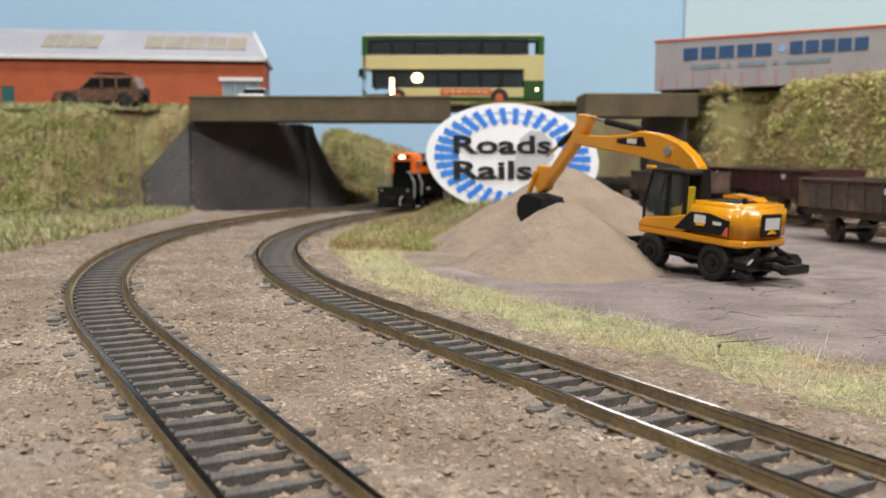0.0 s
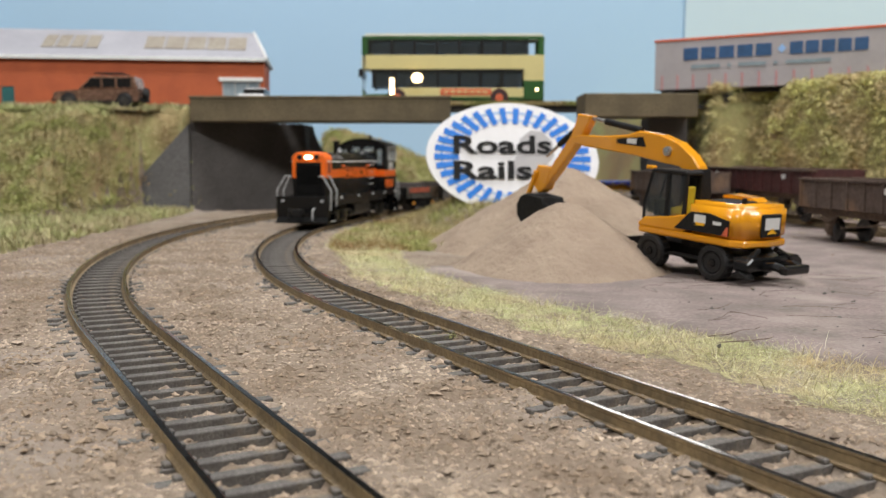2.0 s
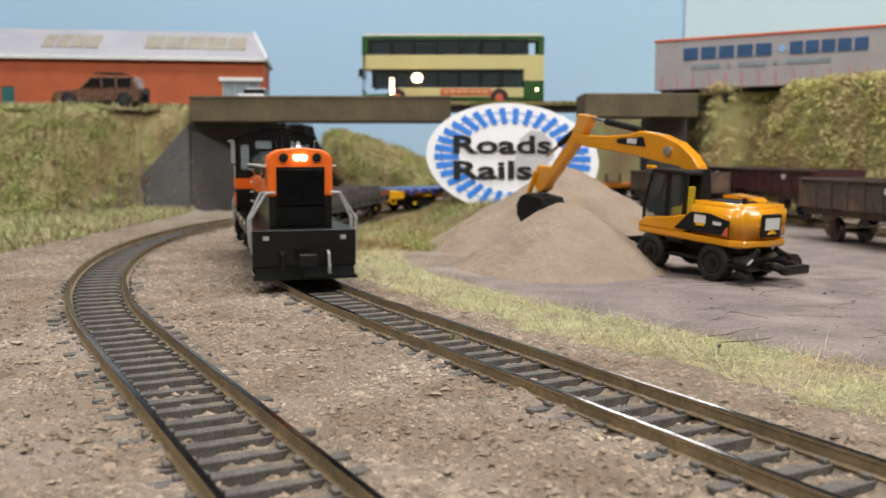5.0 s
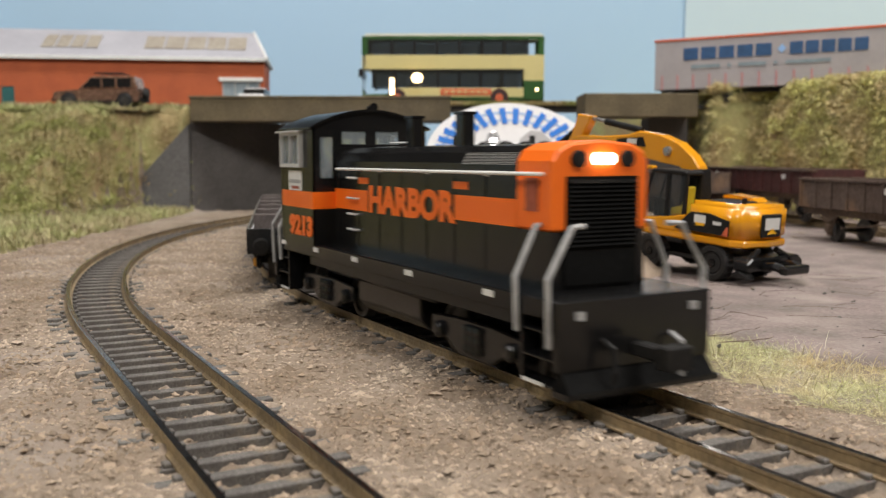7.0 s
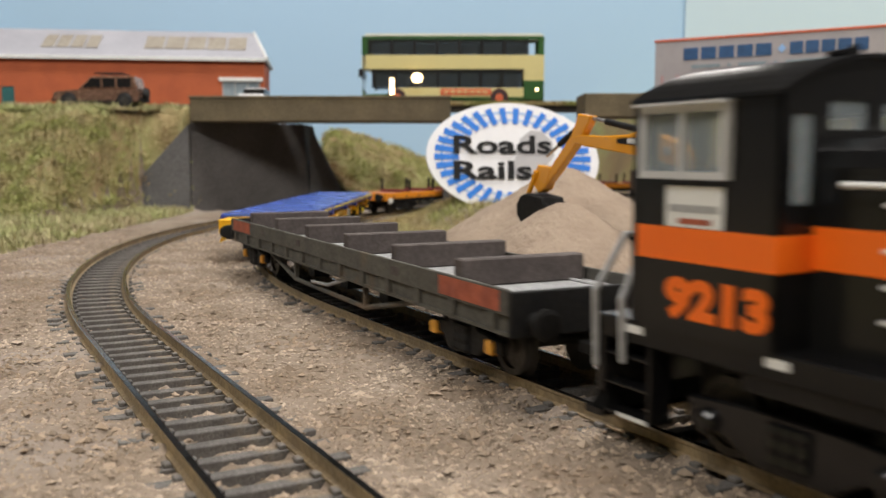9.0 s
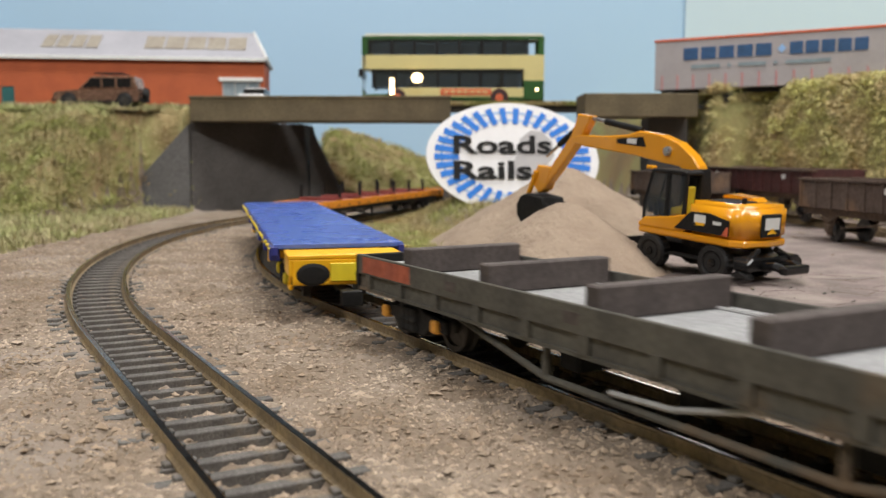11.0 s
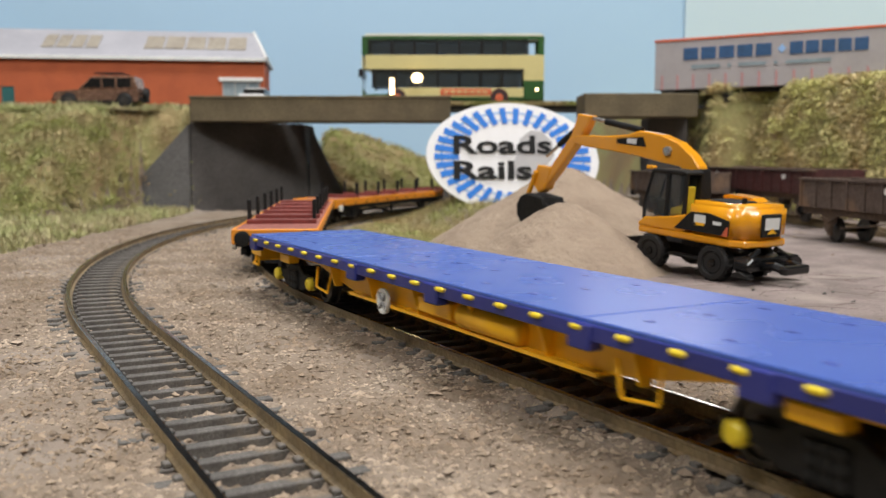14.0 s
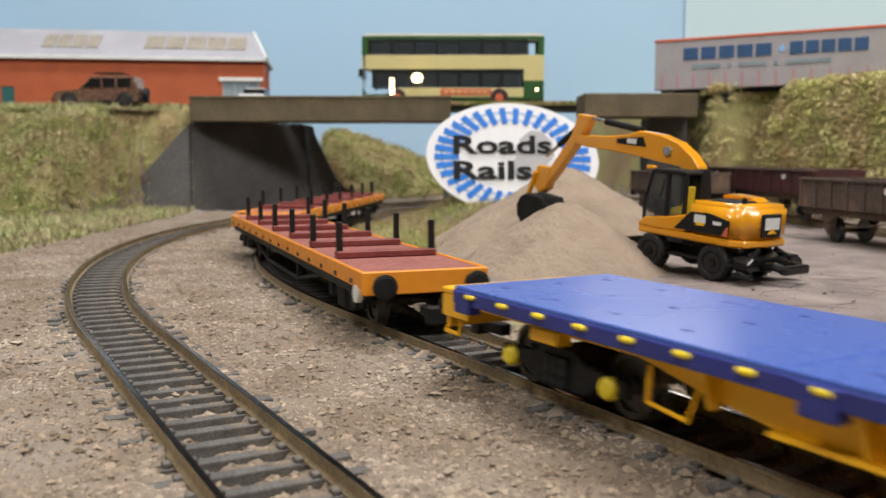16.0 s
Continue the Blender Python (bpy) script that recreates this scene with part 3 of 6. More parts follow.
def bogie(parent, x, wheelbase, r, frame_mat, cap_mat, lat, cap_r, square=False, arch=False):
    """A two-axle bogie at x: sideframes, springs, axle covers, wheels."""
    b = part("bogie", Geo().box(x - wheelbase * 0.22, x + wheelbase * 0.22, -lat, lat, RAIL_TOP + r * 0.8, RAIL_TOP + r * 1.5), frame_mat, parent)
    zc = RAIL_TOP + r
    for s in (-1, 1):
        w = wheelbase / 2
        if arch:
            pts = [(x - w - 0.004, zc - 0.001), (x - w - 0.004, zc + 0.0028), (x - w * 0.5, zc + 0.0035), (x + w * 0.5, zc + 0.0035), (x + w + 0.004, zc + 0.0028), (x + w + 0.004, zc - 0.001),
                   (x + w - 0.003, zc - 0.0015), (x + w * 0.45, zc - 0.004), (x - w * 0.45, zc - 0.004), (x - w + 0.003, zc - 0.0015)]
        else:
            pts = [(x - w - 0.0035, zc - 0.0012), (x - w - 0.0035, zc + 0.0016), (x - w * 0.55, zc + 0.0022), (x - w * 0.3, zc + 0.0042), (x + w * 0.3, zc + 0.0042), (x + w * 0.55, zc + 0.0022), (x + w + 0.0035, zc + 0.0016), (x + w + 0.0035, zc - 0.0012),
                   (x + w - 0.003, zc - 0.0008), (x + w * 0.5, zc - 0.003), (x - w * 0.5, zc - 0.003), (x - w + 0.003, zc - 0.0008)]
        g = Geo().prism(pts, s * lat - 0.0008, s * lat + 0.0008, "y")
        part("sideframe", g, frame_mat, b, bevel=0.0003)
        sp = Geo()
        for k in (-0.0022, 0.0, 0.0022):
            sp.lathe([(-0.0028, 0.0010), (-0.0022, 0.0012), (-0.0012, 0.0010), (-0.0002, 0.0012), (0.0008, 0.0010), (0.0018, 0.0012), (0.0026, 0.0010)], (x + k, s * (lat + 0.0009), zc), "z", 10)
        part("spring", sp, frame_mat, b)
        for e in (-w, w):
            c = Geo()
            if square:
                c.box(x + e - cap_r, x + e + cap_r, s * lat - 0.0005 if s > 0 else s * lat - 0.0019, s * lat + 0.0019 if s > 0 else s * lat + 0.0005, zc - cap_r * 1.1, zc + cap_r * 1.1)
                part("axlebox", c, cap_mat, b, bevel=0.0004)
            else:
                c.lathe([(s * lat, cap_r), (s * (lat + 0.0016), cap_r), (s * (lat + 0.0022), cap_r * 0.7), (s * (lat + 0.0023), 0.0002)], (x + e, 0, zc), "y", 18)
                part("axlebox", c, cap_mat, b)
    return b


def coupler(parent, x, z, sgn):
    g = Geo().box(min(x, x + sgn * 0.009), max(x, x + sgn * 0.009), -0.0014, 0.0014, z - 0.0012, z + 0.0012)
    g.box(x + sgn * 0.009 - 0.0016, x + sgn * 0.009 + 0.0016, -0.0028, 0.0028, z - 0.002, z + 0.002)
    part("coupling", g, M["blackmatt"], parent, bevel=0.0003)


def buffers(parent, x, z, sgn, oval=1.0, lat=0.0115):
    for s in (-1, 1):
        g = Geo()
        g.lathe([(0, 0.0017), (sgn * 0.0035, 0.0014), (sgn * 0.0035, 0.0029), (sgn * 0.0045, 0.0030), (sgn * 0.0048, 0.0022), (sgn * 0.0049, 0.0002)], (0, 0, 0), "x", 20)
        g.v = [(a + x, b * oval + s * lat, c + z) for a, b, c in g.v]
        part("buffer", g, M["blackmatt"], parent, smooth=False)


# ---- engine ----
def panel(us, ws, holes, at):
    """One flat panel with openings: us and ws are its extents, holes (u0, u1, w0, w1), at(u, w, k) the corner on face k."""
    cu = sorted({*us, *(h[0] for h in holes), *(h[1] for h in holes)})
    cw = sorted({*ws, *(h[2] for h in holes), *(h[3] for h in holes)})
    nu, nw = len(cu) - 1, len(cw) - 1

    def solid(i, j):
        if not (0 <= i < nu and 0 <= j < nw):
            return False
        u, w = (cu[i] + cu[i + 1]) / 2, (cw[j] + cw[j + 1]) / 2
        return not any(h[0] < u < h[1] and h[2] < w < h[3] for h in holes)
    vid, vs, fs = {}, [], []

    def v(i, j, k):
        if (i, j, k) not in vid:
            vid[i, j, k] = len(vs)
            vs.append(at(cu[i], cw[j], k))
        return vid[i, j, k]
    for i in range(nu):
        for j in range(nw):
            if not solid(i, j):
                continue
            q = [(i, j), (i + 1, j), (i + 1, j + 1), (i, j + 1)]
            for k in (0, 1):
                fs.append(tuple(v(*p, k) for p in q))
            for (di, dj), (p, r) in (((0, -1), (q[0], q[1])), ((1, 0), (q[1], q[2])), ((0, 1), (q[2], q[3])), ((-1, 0), (q[3], q[0]))):
                if not solid(i + di, j + dj):
                    fs.append((v(*p, 0), v(*r, 0), v(*r, 1), v(*p, 1)))
    return Geo().add(vs, fs)


def locomotive():
    lo = thing("locomotive", pose(0, 0, 0), "black and orange diesel switcher locomotive with a lit headlamp", "locomotive")
    B, Y = M["black"], M["orange"]
    # walkway frame with tapered ends
    fr = part("frame", Geo().box(-0.0718, 0.0705, -0.0166, 0.0166, 0.0190, 0.0226), B, lo, "black walkway frame", 0.0003)
    part("walkway_edge", Geo().box(-0.045, 0.060, -0.0160, 0.0160, 0.0168, 0.0190), B, fr)
    # hood
    h = 0.0105
    prof = [(-h, 0.0222), (h, 0.0222), (h, 0.0450), (h - 0.0012, 0.0472), (h - 0.004, 0.0484), (0, 0.0489), (-h + 0.004, 0.0484), (-h + 0.0012, 0.0472), (-h, 0.0450)]
    hood = part("hood", Geo().prism(prof, -0.040, 0.0500, "x"), B, lo, "long black engine hood", 0.0002)
    hn = h + 0.0003
    nprof = [(-hn, 0.0330), (hn, 0.0330), (hn, 0.0455), (hn - 0.0012, 0.0474), (hn - 0.004, 0.0487), (0, 0.0493), (-hn + 0.004, 0.0487), (-hn + 0.0012, 0.0474), (-hn, 0.0455)]
    nose = part("nose", Geo().prism(nprof, 0.0500, 0.0618, "x"), Y, lo, "bright orange hood end", 0.0005)
    part("lower_nose", Geo().box(0.0500, 0.0612, -h, h, 0.0222, 0.0330), B, lo)
    gr = part("radiator_grille", Geo().box(0.0612, 0.0622, -0.0080, 0.0080, 0.0235, 0.0428), M["grille"], lo, "black louvred radiator grille")
    for k in range(15):
        z = 0.0305 + k * 0.0008
        part("slat", Geo().prism([(0.0622, z), (0.0628, z - 0.0001), (0.0622, z + 0.0005)], -0.0076, 0.0076, "y"), M["grille"], gr)
    for s in (-1, 1):
        part("recess", Geo().box(0.0535, 0.0575, s * hn - 0.0002, s * hn + 0.0002, 0.0365, 0.0425), M["rustpatch"], nose, "small recessed orange door")
        ng = Geo().lathe([(0.0617, 0.0015), (0.0625, 0.0015), (0.0626, 0.0012), (0.0626, 0.0002)], (0, s * 0.0055, 0.0459), "x", 16)
        part("number_board", ng, M["blackmatt"], nose, "round dark number board")
    for y in (-0.0012, 0.0012):
        part("headlamp", Geo().lathe([(0.0616, 0.0011), (0.0627, 0.0011), (0.0630, 0.0007), (0.0631, 0.0001)], (0, y, 0.0459), "x", 14), M["lens"], lo, "lit warm white headlamp")
    # orange bands and the hood writing
    for s in (-1, 1):
        for a, b, z0, z1 in ((0.0265, 0.0500, 0.0332, 0.0384), (-0.0395, -0.0180, 0.0325, 0.0378)):
            part("stripe", Geo().box(a, b, min(s * h, s * (h + 0.00012)), max(s * h, s * (h + 0.00012)), z0, z1), Y, hood, "orange stripe")
        rot = Matrix.Rotation(math.pi, 4, "Z") if s > 0 else Matrix.Identity(4)
        m = Matrix.Translation((0.0045, s * (h + 0.00012), 0.0354)) @ rot @ Matrix.Rotation(math.pi / 2, 4, "X")
        lettering("writing", "HARBOR", 0.0088, Y, hood, m, 0.0001, 0.0004, "orange block letters", 0.0440)
        for bx, z in ((-0.0205, 0.0402), (0.0290, 0.0404)):
            part("writing_bar", Geo().box(bx - 0.003, bx + 0.003, s * h - 0.00015, s * h + 0.00015, z - 0.0008, z + 0.0008), Y, hood)
        # door seams, grab irons, louvres
        for k in range(7):
            x = -0.036 + k * 0.0125
            part("door_seam", Geo().box(x - 0.0001, x + 0.0001, s * h - 0.0001, s * h + 0.0001, 0.0235, 0.0440), M["grille"], hood)
        for k in range(4):
            z = (0.0275, 0.0315, 0.0356, 0.0408)[k]
            part("grab_iron", Geo().tube([(-0.0290, s * h, z), (-0.0290, s * (h + 0.0010), z), (-0.0235, s * (h + 0.0010), z), (-0.0235, s * h, z)], 0.00030, 6), M["white"], hood, "white grab iron")
        for k in range(8):
            z = 0.0448 + k * 0.0003
            part("louvre", Geo().box(0.0300, 0.0495, min(s * (h - 0.0002), s * (h + 0.0003)) - s * 0.0002 * max(0, k - 1), max(s * (h - 0.0002), s * (h + 0.0003)) - s * 0.0002 * max(0, k - 1), z, z + 0.00014), M["greyrail"], hood)
        part("handrail", Geo().tube([(-0.0345, s * (h + 0.0002), 0.0428), (-0.0345, s * 0.0122, 0.0430), (0.0590, s * 0.0122, 0.0432), (0.0590, s * (h + 0.0002), 0.0432)], 0.00036, 8), M["white"], hood, "white hood handrail")
        for x in (-0.010, 0.015, 0.040):
            part("handrail_bracket", Geo().tube([(x, s * h, 0.0426), (x, s * 0.0122, 0.0430)], 0.0003, 6), M["white"], hood)
    for x in (-0.0125, 0.0125):
        st = part("exhaust", Geo().box(x - 0.0019, x + 0.0019, -0.0016, 0.0016, 0.0484, 0.0560), B, lo, "black exhaust stack", 0.0004)
        part("stack_cap", Geo().box(x - 0.0021, x + 0.0021, -0.0018, 0.0018, 0.0557, 0.0563), B, st)
    part("roof_rail", Geo().tube([(-0.040, 0.006, 0.048), (-0.040, 0.006, 0.0500), (-0.022, 0.006, 0.0500), (-0.022, 0.006, 0.048)], 0.0003, 6), M["white"], hood)
    part("bell", Geo().lathe([(0.0493, 0.0018), (0.0505, 0.0012), (0.0515, 0.0009), (0.0520, 0.0002)], (0.018, 0.004, 0), "z", 12), M["silver"], hood)
    # cab with open windows
    c = 0.0170
    cab = part("cab", Geo().box(-0.0641, -0.0395, -c, c, 0.0222, 0.0228), B, lo, "black cab with arched roof")
    for s in (-1, 1):
        part("cab_side", panel((-0.0655, -0.0395), (0.0228, 0.0545), [(-0.0626, -0.0472, 0.0437, 0.0526)], lambda u, w, k: (u, s * (c - 0.0006 * k), w)), B, cab)
        wf = part("window_frame", panel((-0.0630, -0.0468), (0.0433, 0.0530), [(-0.0620, -0.0553, 0.0443, 0.0521), (-0.0545, -0.0478, 0.0443, 0.0521)], lambda u, w, k: (u, s * (c + 0.0012 * k), w)), M["framegrey"], cab, "pale grey sliding window frame")
        part("pane", Geo().box(-0.0624, -0.0474, s * (c + 0.0005) - 0.0001, s * (c + 0.0005) + 0.0001, 0.0439, 0.0524), M["pane"], wf)
        part("awning", Geo().box(-0.0632, -0.0466, min(s * c, s * (c + 0.0024)), max(s * c, s * (c + 0.0024)), 0.0530, 0.0534), M["framegrey"], cab)
        part("stripe", Geo().box(-0.06425, -0.0394, s * c - 0.00015, s * c + 0.00015, 0.0322, 0.0368), Y, cab, "orange stripe")
        rot = Matrix.Rotation(math.pi, 4, "Z") if s > 0 else Matrix.Identity(4)
        lettering("writing", "9213", 0.0070, Y, cab, Matrix.Translation((-0.0490, s * (c + 0.00012), 0.0270)) @ rot @ Matrix.Rotation(math.pi / 2, 4, "X"), 0.0001, 0.0004, "orange numerals", 0.0182)
        no = part("notice", Geo().box(-0.0585, -0.0480, s * c - 0.00015, s * c + 0.00015, 0.0369, 0.0424), M["white"], cab, "small white notice")
        part("notice_bar", Geo().box(-0.0560, -0.0500, s * c - 0.0002, s * c + 0.0002, 0.0373, 0.0381), M["rustpatch"], no)
        part("notice_bar", Geo().box(-0.0578, -0.0487, s * c - 0.0002, s * c + 0.0002, 0.0389, 0.0399), M["greyrail"], no)
    for x, holes in ((-0.0395, [(-0.0148, -0.0112, 0.0405, 0.0515), (-0.0085, -0.0015, 0.0496, 0.0532), (0.0015, 0.0085, 0.0496, 0.0532), (0.0112, 0.0148, 0.0405, 0.0515)]), (-0.0635, [(-0.0140, -0.0070, 0.0420, 0.0518), (-0.0045, 0.0045, 0.0420, 0.0518), (0.0070, 0.0140, 0.0420, 0.0518)])):
        part("cab_end", panel((-c, c), (0.0228, 0.0545), holes, lambda u, w, k: (x - 0.0006 * k, u, w)), B, cab)
        part("cab_arch", Geo().prism(arc(-c, c, 0.0545, 0.0040), x - 0.0006, x, "x"), B, cab)
        for a, b, w0, w1 in holes:
            part("pane", Geo().box(x - 0.0004, x - 0.0002, a, b, w0, w1), M["pane"], cab)
        if x > -0.05:
            for s in (-1, 1):
                part("stripe", Geo().box(x, x + 0.00015, min(s * h, s * c), max(s * h, s * c), 0.0322, 0.0368), Y, cab)
    ro = arc(-c - 0.0010, c + 0.0010, 0.0541, 0.0050, 16)
    ri = arc(-c - 0.0010, c + 0.0010, 0.0535, 0.0050, 16)
    part("roof", Geo().prism(ro + ri[::-1], -0.0651, -0.0385, "x"), B, lo, "arched black cab roof", smooth=False)
    part("horn", Geo().lathe([(-0.002, 0.0006), (0.001, 0.0007), (0.002, 0.0013)], (-0.048, 0.004, 0.0601), "x", 10), B, lo)
    # end platforms, steps, rails
    for e in (1, -1):
        xe = 0.0705 if e > 0 else -0.0718
        pl = part("end_plate", Geo().box(min(xe, xe + e * 0.0018), max(xe, xe + e * 0.0018), -0.0168, 0.0168, 0.0105, 0.0226), B, lo, "black end plate", 0.0003)
        part("footboard", Geo().box(min(xe, xe + e * 0.0045), max(xe, xe + e * 0.0045), -0.0168, 0.0168, 0.0066, 0.0076), B, pl)
        part("plough", Geo().prism([(xe, 0.0105), (xe + e * 0.0018, 0.0105), (xe + e * 0.0040, 0.0076), (xe + e * 0.0030, 0.0066), (xe, 0.0066)], -0.0160, 0.0160, "y"), M["grille"], pl)
        coupler(lo, xe + e * 0.0018, 0.0135, e)
        for y in (-0.0075, 0.0075):
            part("air_hose", Geo().tube([(xe + e * 0.0018, y, 0.0155), (xe + e * 0.0045, y, 0.0145), (xe + e * 0.0052, y, 0.0105), (xe + e * 0.0046, y, 0.0085)], 0.0005, 7), M["greyrail"] if y > 0 else M["blackmatt"], pl)
        for s in (-1, 1):
            yo = s * 0.0163
            for k, z in enumerate((0.0075, 0.0120, 0.0165)):
                part("step", Geo().box(min(xe - e * 0.0095, xe), max(xe - e * 0.0095, xe), min(yo - s * 0.004, yo), max(yo - s * 0.004, yo), z, z + 0.0005), B, lo, bevel=0.0001)
                part("step_edge", Geo().box(min(xe - e * 0.0095, xe - e * 0.003), max(xe - e * 0.0095, xe - e * 0.003), min(yo, yo + s * 0.0002), max(yo, yo + s * 0.0002), z, z + 0.0006), M["white"], lo) if k == 0 else None
            part("step_side", Geo().box(min(xe - e * 0.0100, xe - e * 0.0094), max(xe - e * 0.0100, xe - e * 0.0094), min(yo - s * 0.004, yo), max(yo - s * 0.004, yo), 0.0075, 0.0190), B, lo)
            xi = 0.0600 if e > 0 else -0.0672
            hr = [(xi, yo + s * 0.0006, 0.0160), (xi, yo + s * 0.0010, 0.0255), (xi, s * 0.0130, 0.0342), (xi - e * 0.0020, s * 0.0108, 0.0342)]
            part("step_rail", Geo().tube(hr, 0.00055, 8), M["greyrail"], lo, "grey bent handrail")
            xo = 0.0698 if e > 0 else -0.0734
            hr = [(xo, yo + s * 0.0006, 0.0145), (xo, yo + s * 0.0010, 0.0260), (xo - e * 0.0005, s * 0.0120, 0.0345), (xo - e * 0.0012, s * 0.0092, 0.0345)]
            part("step_rail", Geo().tube(hr, 0.00055, 8), M["greyrail"], lo, "grey bent handrail")
            part("end_lamp", Geo().box(min(xe, xe + e * 0.0022), max(xe, xe + e * 0.0022), s * 0.0125 - 0.0009, s * 0.0125 + 0.0009, 0.0193, 0.0207), M["greyrail"], pl)
    for s in (-1, 1):
        for x in (-0.0650, -0.0390, -0.0125, 0.0170, 0.0500):
            part("edge_mark", Geo().box(x - 0.0018, x + 0.0018, s * 0.0166 - 0.0001, s * 0.0166 + 0.0002, 0.0207, 0.0219), M["white"], fr, "small white edge mark")
        part("air_tank", Geo().lathe([(-0.030, 0.0005), (-0.0295, 0.0017), (0.0295, 0.0017), (0.030, 0.0005)], (-0.004, s * 0.0138, 0.0172), "x", 14), B, lo, "long black air reservoir", smooth=True)
    part("fuel_tank", Geo().prism([(-0.0135, 0.0165), (-0.0135, 0.0105), (-0.011, 0.0080), (0.011, 0.0080), (0.0135, 0.0105), (0.0135, 0.0165)], -0.0175, 0.0165, "x"), B, lo, "black fuel tank", 0.0004)
    part("underframe", Geo().box(-0.062, 0.062, -0.006, 0.006, 0.0120, 0.0188), M["blackmatt"], lo)
    for x in (0.0395, -0.0395):
        bogie(lo, x, 0.0275, 0.0058, M["black"], M["black"], 0.0126, 0.0018, arch=True)
        for e in (-1, 1):
            wheelset(lo, x + e * 0.01375, RAIL_TOP + 0.0058, 0.0058)
    TRAIN.append((lo, 0.0685, 0.079))
    return lo


locomotive()


# ---- wagons ----
def truss(parent, x0, x1, drop_x0, drop_x1, lat, z_top, z_low, material):
    for s in (-1, 1):
        pts = [(x0, s * lat, z_top), (drop_x0, s * lat, z_low), (drop_x1, s * lat, z_low), (x1, s * lat, z_top)]
        part("truss_rod", Geo().tube(pts, 0.0007, 8), material, parent)
        for x in (drop_x0, drop_x1):
            part("queen_post", Geo().box(x - 0.0006, x + 0.0006, s * lat - 0.0006, s * lat + 0.0006, z_low, z_top), material, parent)


def grey_wagon():
    w = thing("bolster_wagon", pose(0, 0, 0), "weathered dark grey bogie flat wagon with brown timber bolsters", "wagon", "wagons of the train")
    hl, hw, G_ = 0.1060, 0.0163, M["weathered"]
    part("floor", Geo().box(-hl, hl, -hw + 0.0006, hw - 0.0006, 0.0188, 0.0204), M["floorgrey"], w, "pale grey worn floor")
    for s in (-1, 1):
        sd = part("side_rail", Geo().box(-hl, hl, min(s * hw, s * (hw - 0.0007)), max(s * hw, s * (hw - 0.0007)), 0.0180, 0.0229), G_, w, "weathered steel side", 0.0002)
        sd2 = part("solebar", Geo().box(-hl, hl, min(s * (hw - 0.0008), s * (hw - 0.0024)), max(s * (hw - 0.0008), s * (hw - 0.0024)), 0.0143, 0.0180), G_, w)
        part("solebar_flange", Geo().box(-hl, hl, min(s * (hw - 0.0002), s * (hw - 0.002)), max(s * (hw - 0.0002), s * (hw - 0.002)), 0.0143, 0.0150), G_, w)
        for k in range(13):
            x = -0.100 + k * 0.01667
            part("stake_pocket", Geo().box(x - 0.0012, x + 0.0012, min(s * (hw - 0.0008), s * (hw + 0.0001)), max(s * (hw - 0.0008), s * (hw + 0.0001)), 0.0150, 0.0182), G_, sd)
        for x in (hl - 0.0155, -hl + 0.0155):
            part("red_panel", Geo().box(x - 0.0125, x + 0.0125, s * hw - 0.00012, s * hw + 0.00012, 0.0186, 0.0224), M["rustpatch"], sd, "faded red end panel")
        for x in (0.055, -0.02, -0.06):
            part("label_bar", Geo().box(x - 0.002, x + 0.002, s * hw - 0.00012, s * hw + 0.00012, 0.0195, 0.0215), M["bolsterbrown"], sd)
        part("floor_cable", Geo().tube([(-0.10, s * 0.0112, 0.0206), (0.10, s * 0.0112, 0.0206)], 0.0004, 6), M["greyrail"], w)
    for e in (-1, 1):
        part("headstock", Geo().box(min(e * hl, e * (hl + 0.0014)), max(e * hl, e * (hl + 0.0014)), -hw, hw, 0.0143, 0.0226), M["blackmatt"], w, bevel=0.0002)
        buffers(w, e * (hl + 0.0014), 0.0170, e)
        coupler(w, e * hl, 0.0115, e)
    for x in (0.083, 0.050, 0.017, -0.017, -0.050, -0.083):
        part("bolster", Geo().box(x - 0.0018, x + 0.0018, -0.0145, 0.0145, 0.0204, 0.0260), M["bolsterbrown"], w, "brown timber bolster", 0.0003)
    part("centre_sill", Geo().box(-0.10, 0.10, -0.004, 0.004, 0.0125, 0.0188), M["blackmatt"], w)
    truss(w, -0.066, 0.066, -0.030, 0.030, 0.0138, 0.0150, 0.0082, G_)
    for x in (-0.03, 0.03, 0.0):
        part("brake_gear", Geo().box(x - 0.003, x + 0.003, -0.009, 0.009, 0.009, 0.0125), M["blackmatt"], w)
    for s in (-1, 1):
        part("brake_lever", Geo().tube([(0.018, s * 0.0145, 0.0140), (0.002, s * 0.0145, 0.0105), (-0.012, s * 0.0145, 0.0098)], 0.0005, 6), M["greyrail"], w)
    for x in (0.083, -0.083):
        bogie(w, x, 0.0243, 0.0058, M["blackmatt"], M["axleorange"], 0.0127, 0.0013, square=True)
        for e in (-1, 1):
            wheelset(w, x + e * 0.01215, RAIL_TOP + 0.0058, 0.0058)
    TRAIN.append((w, 0.2718, 0.166))


grey_wagon()


